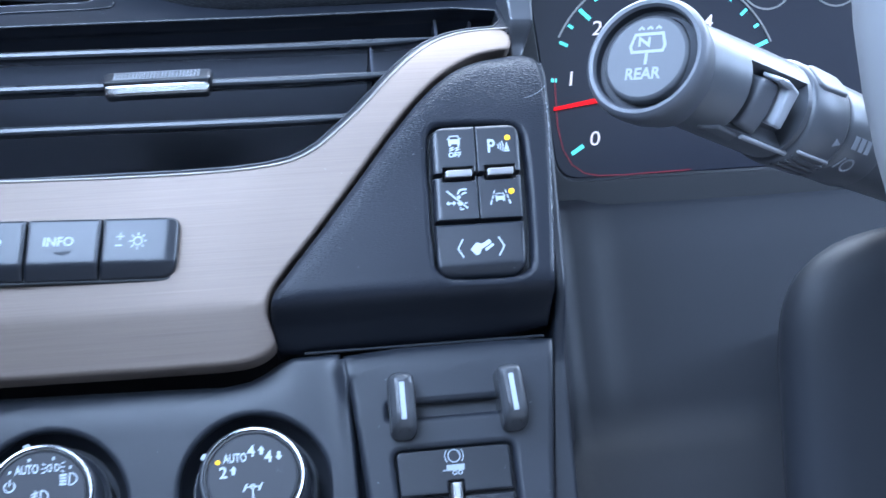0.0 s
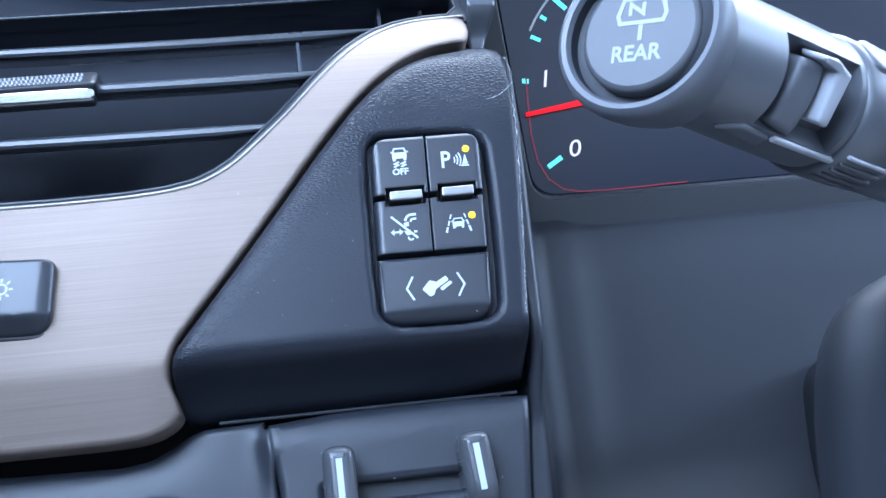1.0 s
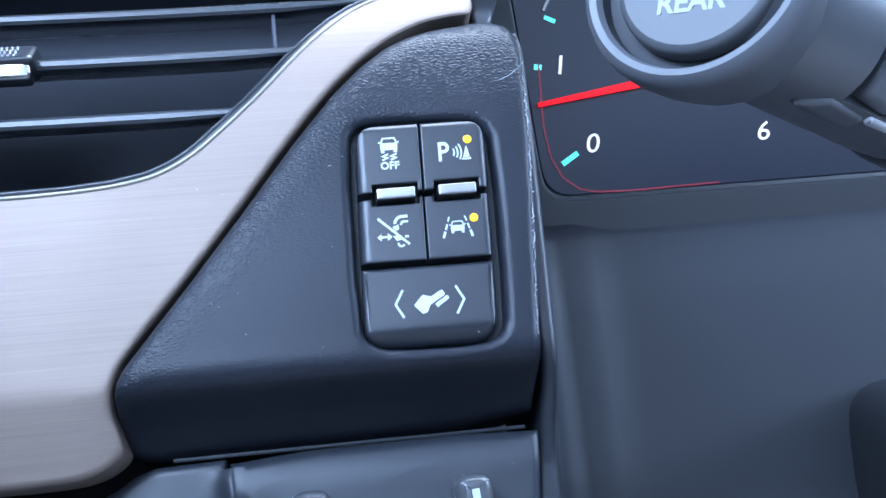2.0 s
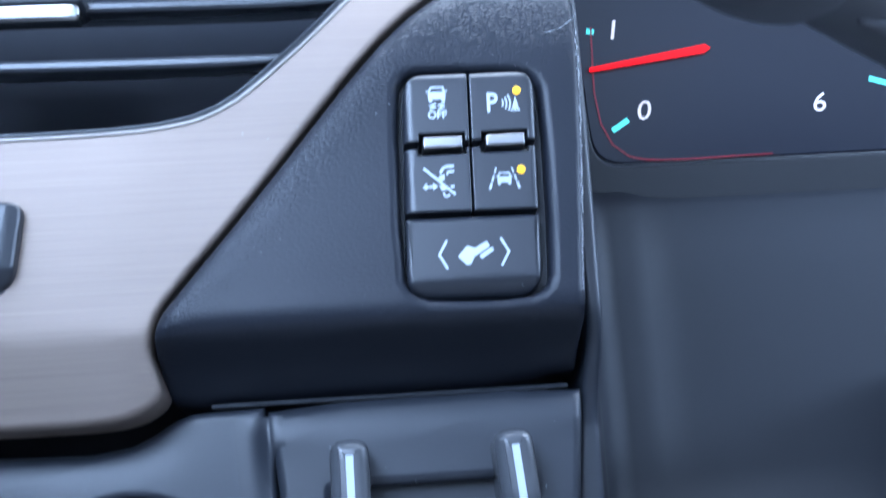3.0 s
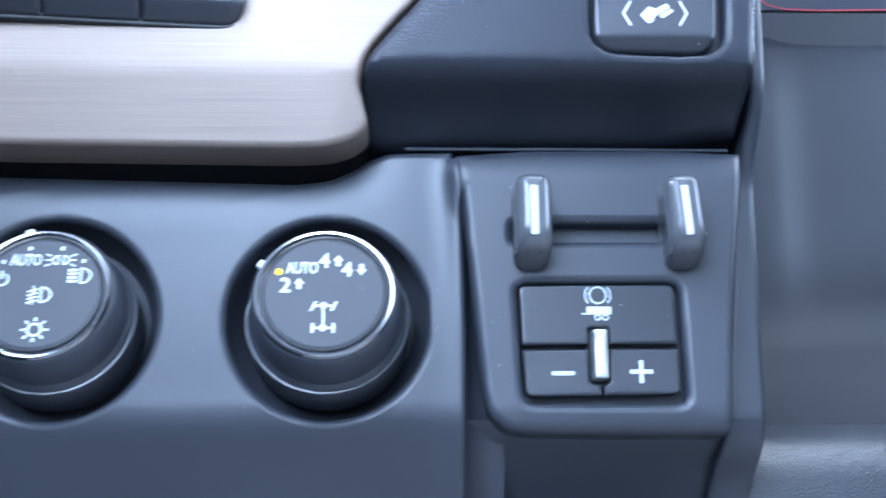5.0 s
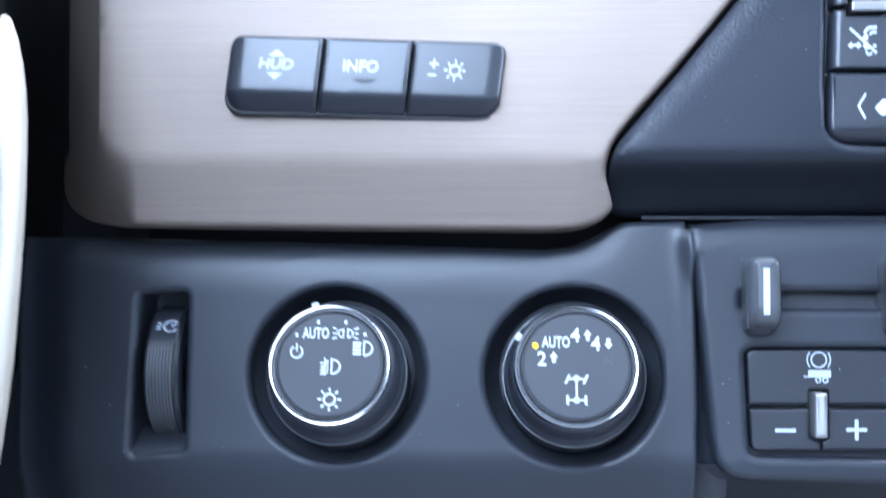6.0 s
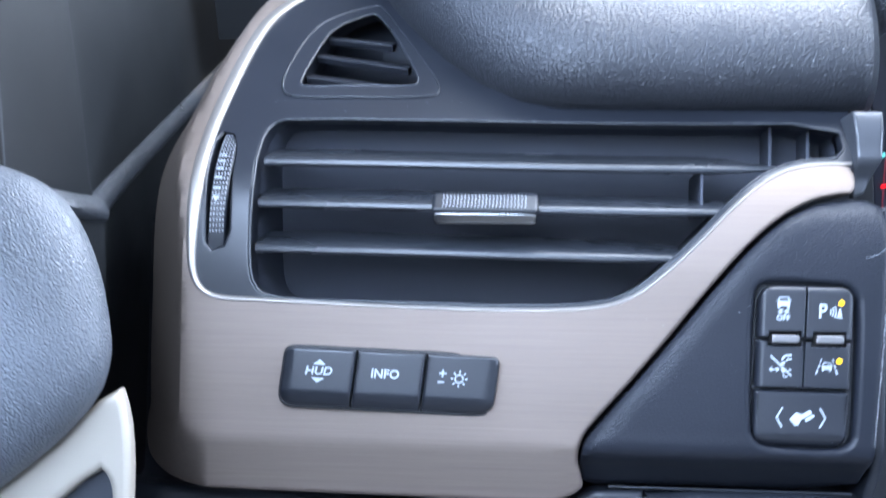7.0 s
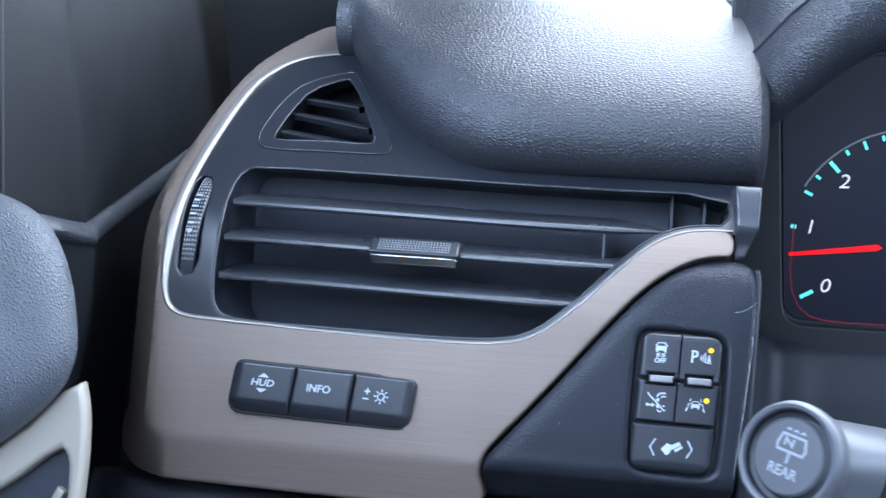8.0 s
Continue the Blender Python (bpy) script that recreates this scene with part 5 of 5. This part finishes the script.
part("rim", ring, material("grey satin rim", (0.15, 0.15, 0.155), 0.45), steer, m=MM, smooth=60)
part("spoke", moved(tube([(-178, 0, 0), (-90, 4, -10), (0, 0, -20), (90, 4, -10), (178, 0, 0)], [13, 16, 40, 16, 13], 20, flat=0.6), tilt), PLASTIC, steer, m=MM, smooth=60)

setting("pillar_trim", sheet([[(-0.30, y, z), (-0.24, y + 0.05, z), (-0.10, y + 0.28, z)] for y, z in ((0.30, 0.80), (0.26, 0.95), (0.12, 1.15), (-0.05, 1.31))]), DOORPLASTIC, "dark windscreen pillar trim", "pillar")

part("shaft", tube([(237.2, -235, 686), (232, -150, 650), (230, -60, 612)], 26, 24), DARK, steer, m=MM, smooth=60)
# unseen wheel centre, added to shade the panel under the instruments
part("shading_hub", moved(lathe([(60, -70), (82, -52), (88, -34), (80, -18), (50, -10)], 48), tilt), PLASTIC, steer, m=MM, smooth=60)

# ---- door inner: upper panel, leather pad, silver switch bezel ----
door = thing("door_panel", (-320, -60, 700), "dark door inner panel with a blue-black leather pad and a silver switch bezel", "door panel", m=MM)
line = curve([(-420, -268), (-60, -270), (0, -272), (14, -273.5), (22, -276), (31, -280.5), (44, -283.5), (127, -296), (500, -330)])
ledge = curve([(-420, 800), (-120, 776), (-49, 763), (0, 752), (31, 747), (60, 748), (127, 753), (500, 800)])
rows = []
for y in (-420, -200, -60, 0, 8, 14, 18, 22, 26, 31, 36, 44, 60, 90, 127, 180, 260, 500):
    z, x = ledge(y), line(y)
    rows.append([(x - 2, y, z - 12), (x, y, z + 1), (x - 0.5, y, z + 5), (x - 2, y, z + 40), (x - 5, y, z + 80), (x - 12, y, z + 125), (x - 40, y, z + 150)])
part("upper_panel", sheet(rows), DOORPLASTIC, door, m=MM, smooth=50)
rows, below = [], []
for z in (764, 780, 800, 830, 870):
    x, dy = -268.6 - 0.035 * (z - 770), -14 + 0.1 * (z - 770)
    rows.append([(-278, dy - 63, z), (x, dy - 62, z), (x, dy - 56, z), (-278, dy - 55, z)])
    below.append([(x - 0.8, dy - 52, z), (x - 0.8, dy - 50.5, z)])
part("edge_strip", sheet(rows), material("dull grey strip", (0.035, 0.037, 0.040), 0.5), door, "dull grey upright edge strip", m=MM)
part("groove", sheet(below), DARK, door, m=MM)
rows, below = [], []
for y in (-110, -90, -76, -62, -52, -45, -38, -30, -15, 0, 15, 31, 45, 60, 80, 100, 127, 170, 240, 400):
    z, x = ledge(y), line(y) - 0.55 * max(0, -52 - y)
    wide = 6 + 9 * step01((31 - y) / 75) - 1.5 * step01((y - 31) / 110)
    rows.append([(x - 4, y, z - 2), (x + 1, y, z), (x + wide * 0.4, y, z - 0.6), (x + wide * 0.7, y, z - 2.4), (x + wide * 0.9, y, z - 4.2), (x + wide, y, z - 7), (x + wide * 0.9, y, z - 9.4), (x + wide * 0.6, y, z - 11)])
    if y >= -52:
        below.append([(x + wide * 0.7, y, z - 10), (x + wide * 0.5, y, z - 40), (x - 6, y, z - 90), (x - 12, y, z - 180)])
part("shoulder", sheet(rows), LEDGEHIDE, door, "pebbled leather ledge", m=MM, smooth=60)
part("lower_face", sheet(below), DOORPLASTIC, door, m=MM, smooth=60)
NEARER = at(5.5, 1.5, 14)
PAD = soft([(-430, 74), (-300, 57), (-274, 51), (-259, 45), (-249, 35), (-241.5, 19), (-237.6, 2), (-236.4, -10), (-240, -22), (-250, -34), (-264, -46), (-340, -105), (-430, -170)], 3)
bm, last = bmesh.new(), None
for d, w in ((62, -40), (40, 4), (24, 32), (11, 52), (3, 63), (0, 69), (1, 74), (4, 79), (9, 83), (18, 87), (32, 90.5), (50, 93), (70, 94)):
    ring = [bm.verts.new((x + (-400 - x) * d / 170, y + (-20 - y) * d / 170, w)) for x, y in PAD]
    if last:
        for i in range(len(ring)):
            bm.faces.new((last[i - 1], last[i], ring[i], ring[i - 1]))
    last = ring
bm.faces.new(last)
part("arm_pad", moved(bm, NEARER), DOORHIDE, door, "blue-black pebbled leather pad", smooth=60)
BAND = soft([(-236, -17), (-232.5, -27), (-230.8, -40), (-230.6, -55), (-231.2, -75), (-233.5, -110), (-240, -150), (-300, -150), (-300, -70), (-262, -44)], 1)
OPEN = soft([(-241.5, -44.5), (-238.2, -47.5), (-236.6, -53), (-236.4, -75), (-238, -108), (-244, -142), (-292, -142), (-292, -80), (-262, -62)], 1)
part("switch_bezel", moved(plate(BAND, [OPEN], depth=5, r=2.2, f=66, hole_depth=8), NEARER), DOORSILVER, door, "satin silver switch bezel")
part("switch_insert", moved(plate(inset(OPEN if area(OPEN) > 0 else OPEN[::-1], -0.8), depth=2, r=0, f=60), NEARER), PLASTIC, door)
part("switch_lever", moved(plate(rounded([(-238.6, -62), (-241.6, -60), (-252, -84), (-248, -86)], 0.6), depth=3, r=0.6, f=63), NEARER), DOORSILVER, door, "silver door switch lever")
bm = bmesh.new()
prism(bm, [(-1.5, -3.4), (1.1, -3.4), (1.1, -0.6), (-1.5, -0.6)])
stroke(bm, [(0.7, -0.6), (0.7, 1.0), (1.1, 1.9), (1.9, 2.2), (2.7, 1.8), (3.0, 0.9), (3.0, 0.2)], 0.55)
part("lock_icon", moved(bm, NEARER @ at(-240.6, -78.5, 60.2)), PRINT, door)

# ---- dust and lint on the dash ----
random.seed(7)


def flecks(name, label, count, u0, u1, v0, v1, height, size):
    bm = bmesh.new()
    for _ in range(count):
        u, v = random.uniform(u0, u1), random.uniform(v0, v1)
        w, a, r = height(u, v) + 0.06, random.uniform(0, 3.1), size * random.uniform(0.4, 1.3)
        long = r * random.choice((1, 1, 1.6, 3))
        p = [(long * math.cos(a), long * math.sin(a)), (-r * 0.5 * math.sin(a), r * 0.5 * math.cos(a)), (-long * math.cos(a), -long * math.sin(a)), (r * 0.5 * math.sin(a), -r * 0.5 * math.cos(a))]
        base = [bm.verts.new((u + x, v + y, w)) for x, y in p]
        top = bm.verts.new((u, v, w + 0.1))
        for k in range(4):
            bm.faces.new((base[k - 1], base[k], top))
    return tagged(setting(name, bm, PRINT, label, "dust", DASH), kind="stuff")


flecks("dust", "pale dust flecks on the leather switch pod", 60, -60, 24, -42, 40, pod_height, 0.13)
flecks("dust", "pale dust flecks on the black vent bezel", 26, -220, -130, 89, 97, lambda u, v: vent_face(v), 0.16)
flecks("dust", "pale dust flecks on the lower dash panel", 36, -250, -60, -136, -72, low_height, 0.14)
flecks("dust", "pale dust flecks on the brake control panel", 40, -46, 18, -140, -64, lambda u, v: side_v(v) + 0.7, 0.13)
hair = [(22 + 9 * k / 8, 31 + 5 * (k / 8) ** 2, pod_height(22, 31) + 0.12) for k in range(9)]
tagged(setting("lint_hair", tube(hair, 0.055, 6), PRINT, "fine pale hair lying on the switch pod", "lint", DASH), kind="stuff")
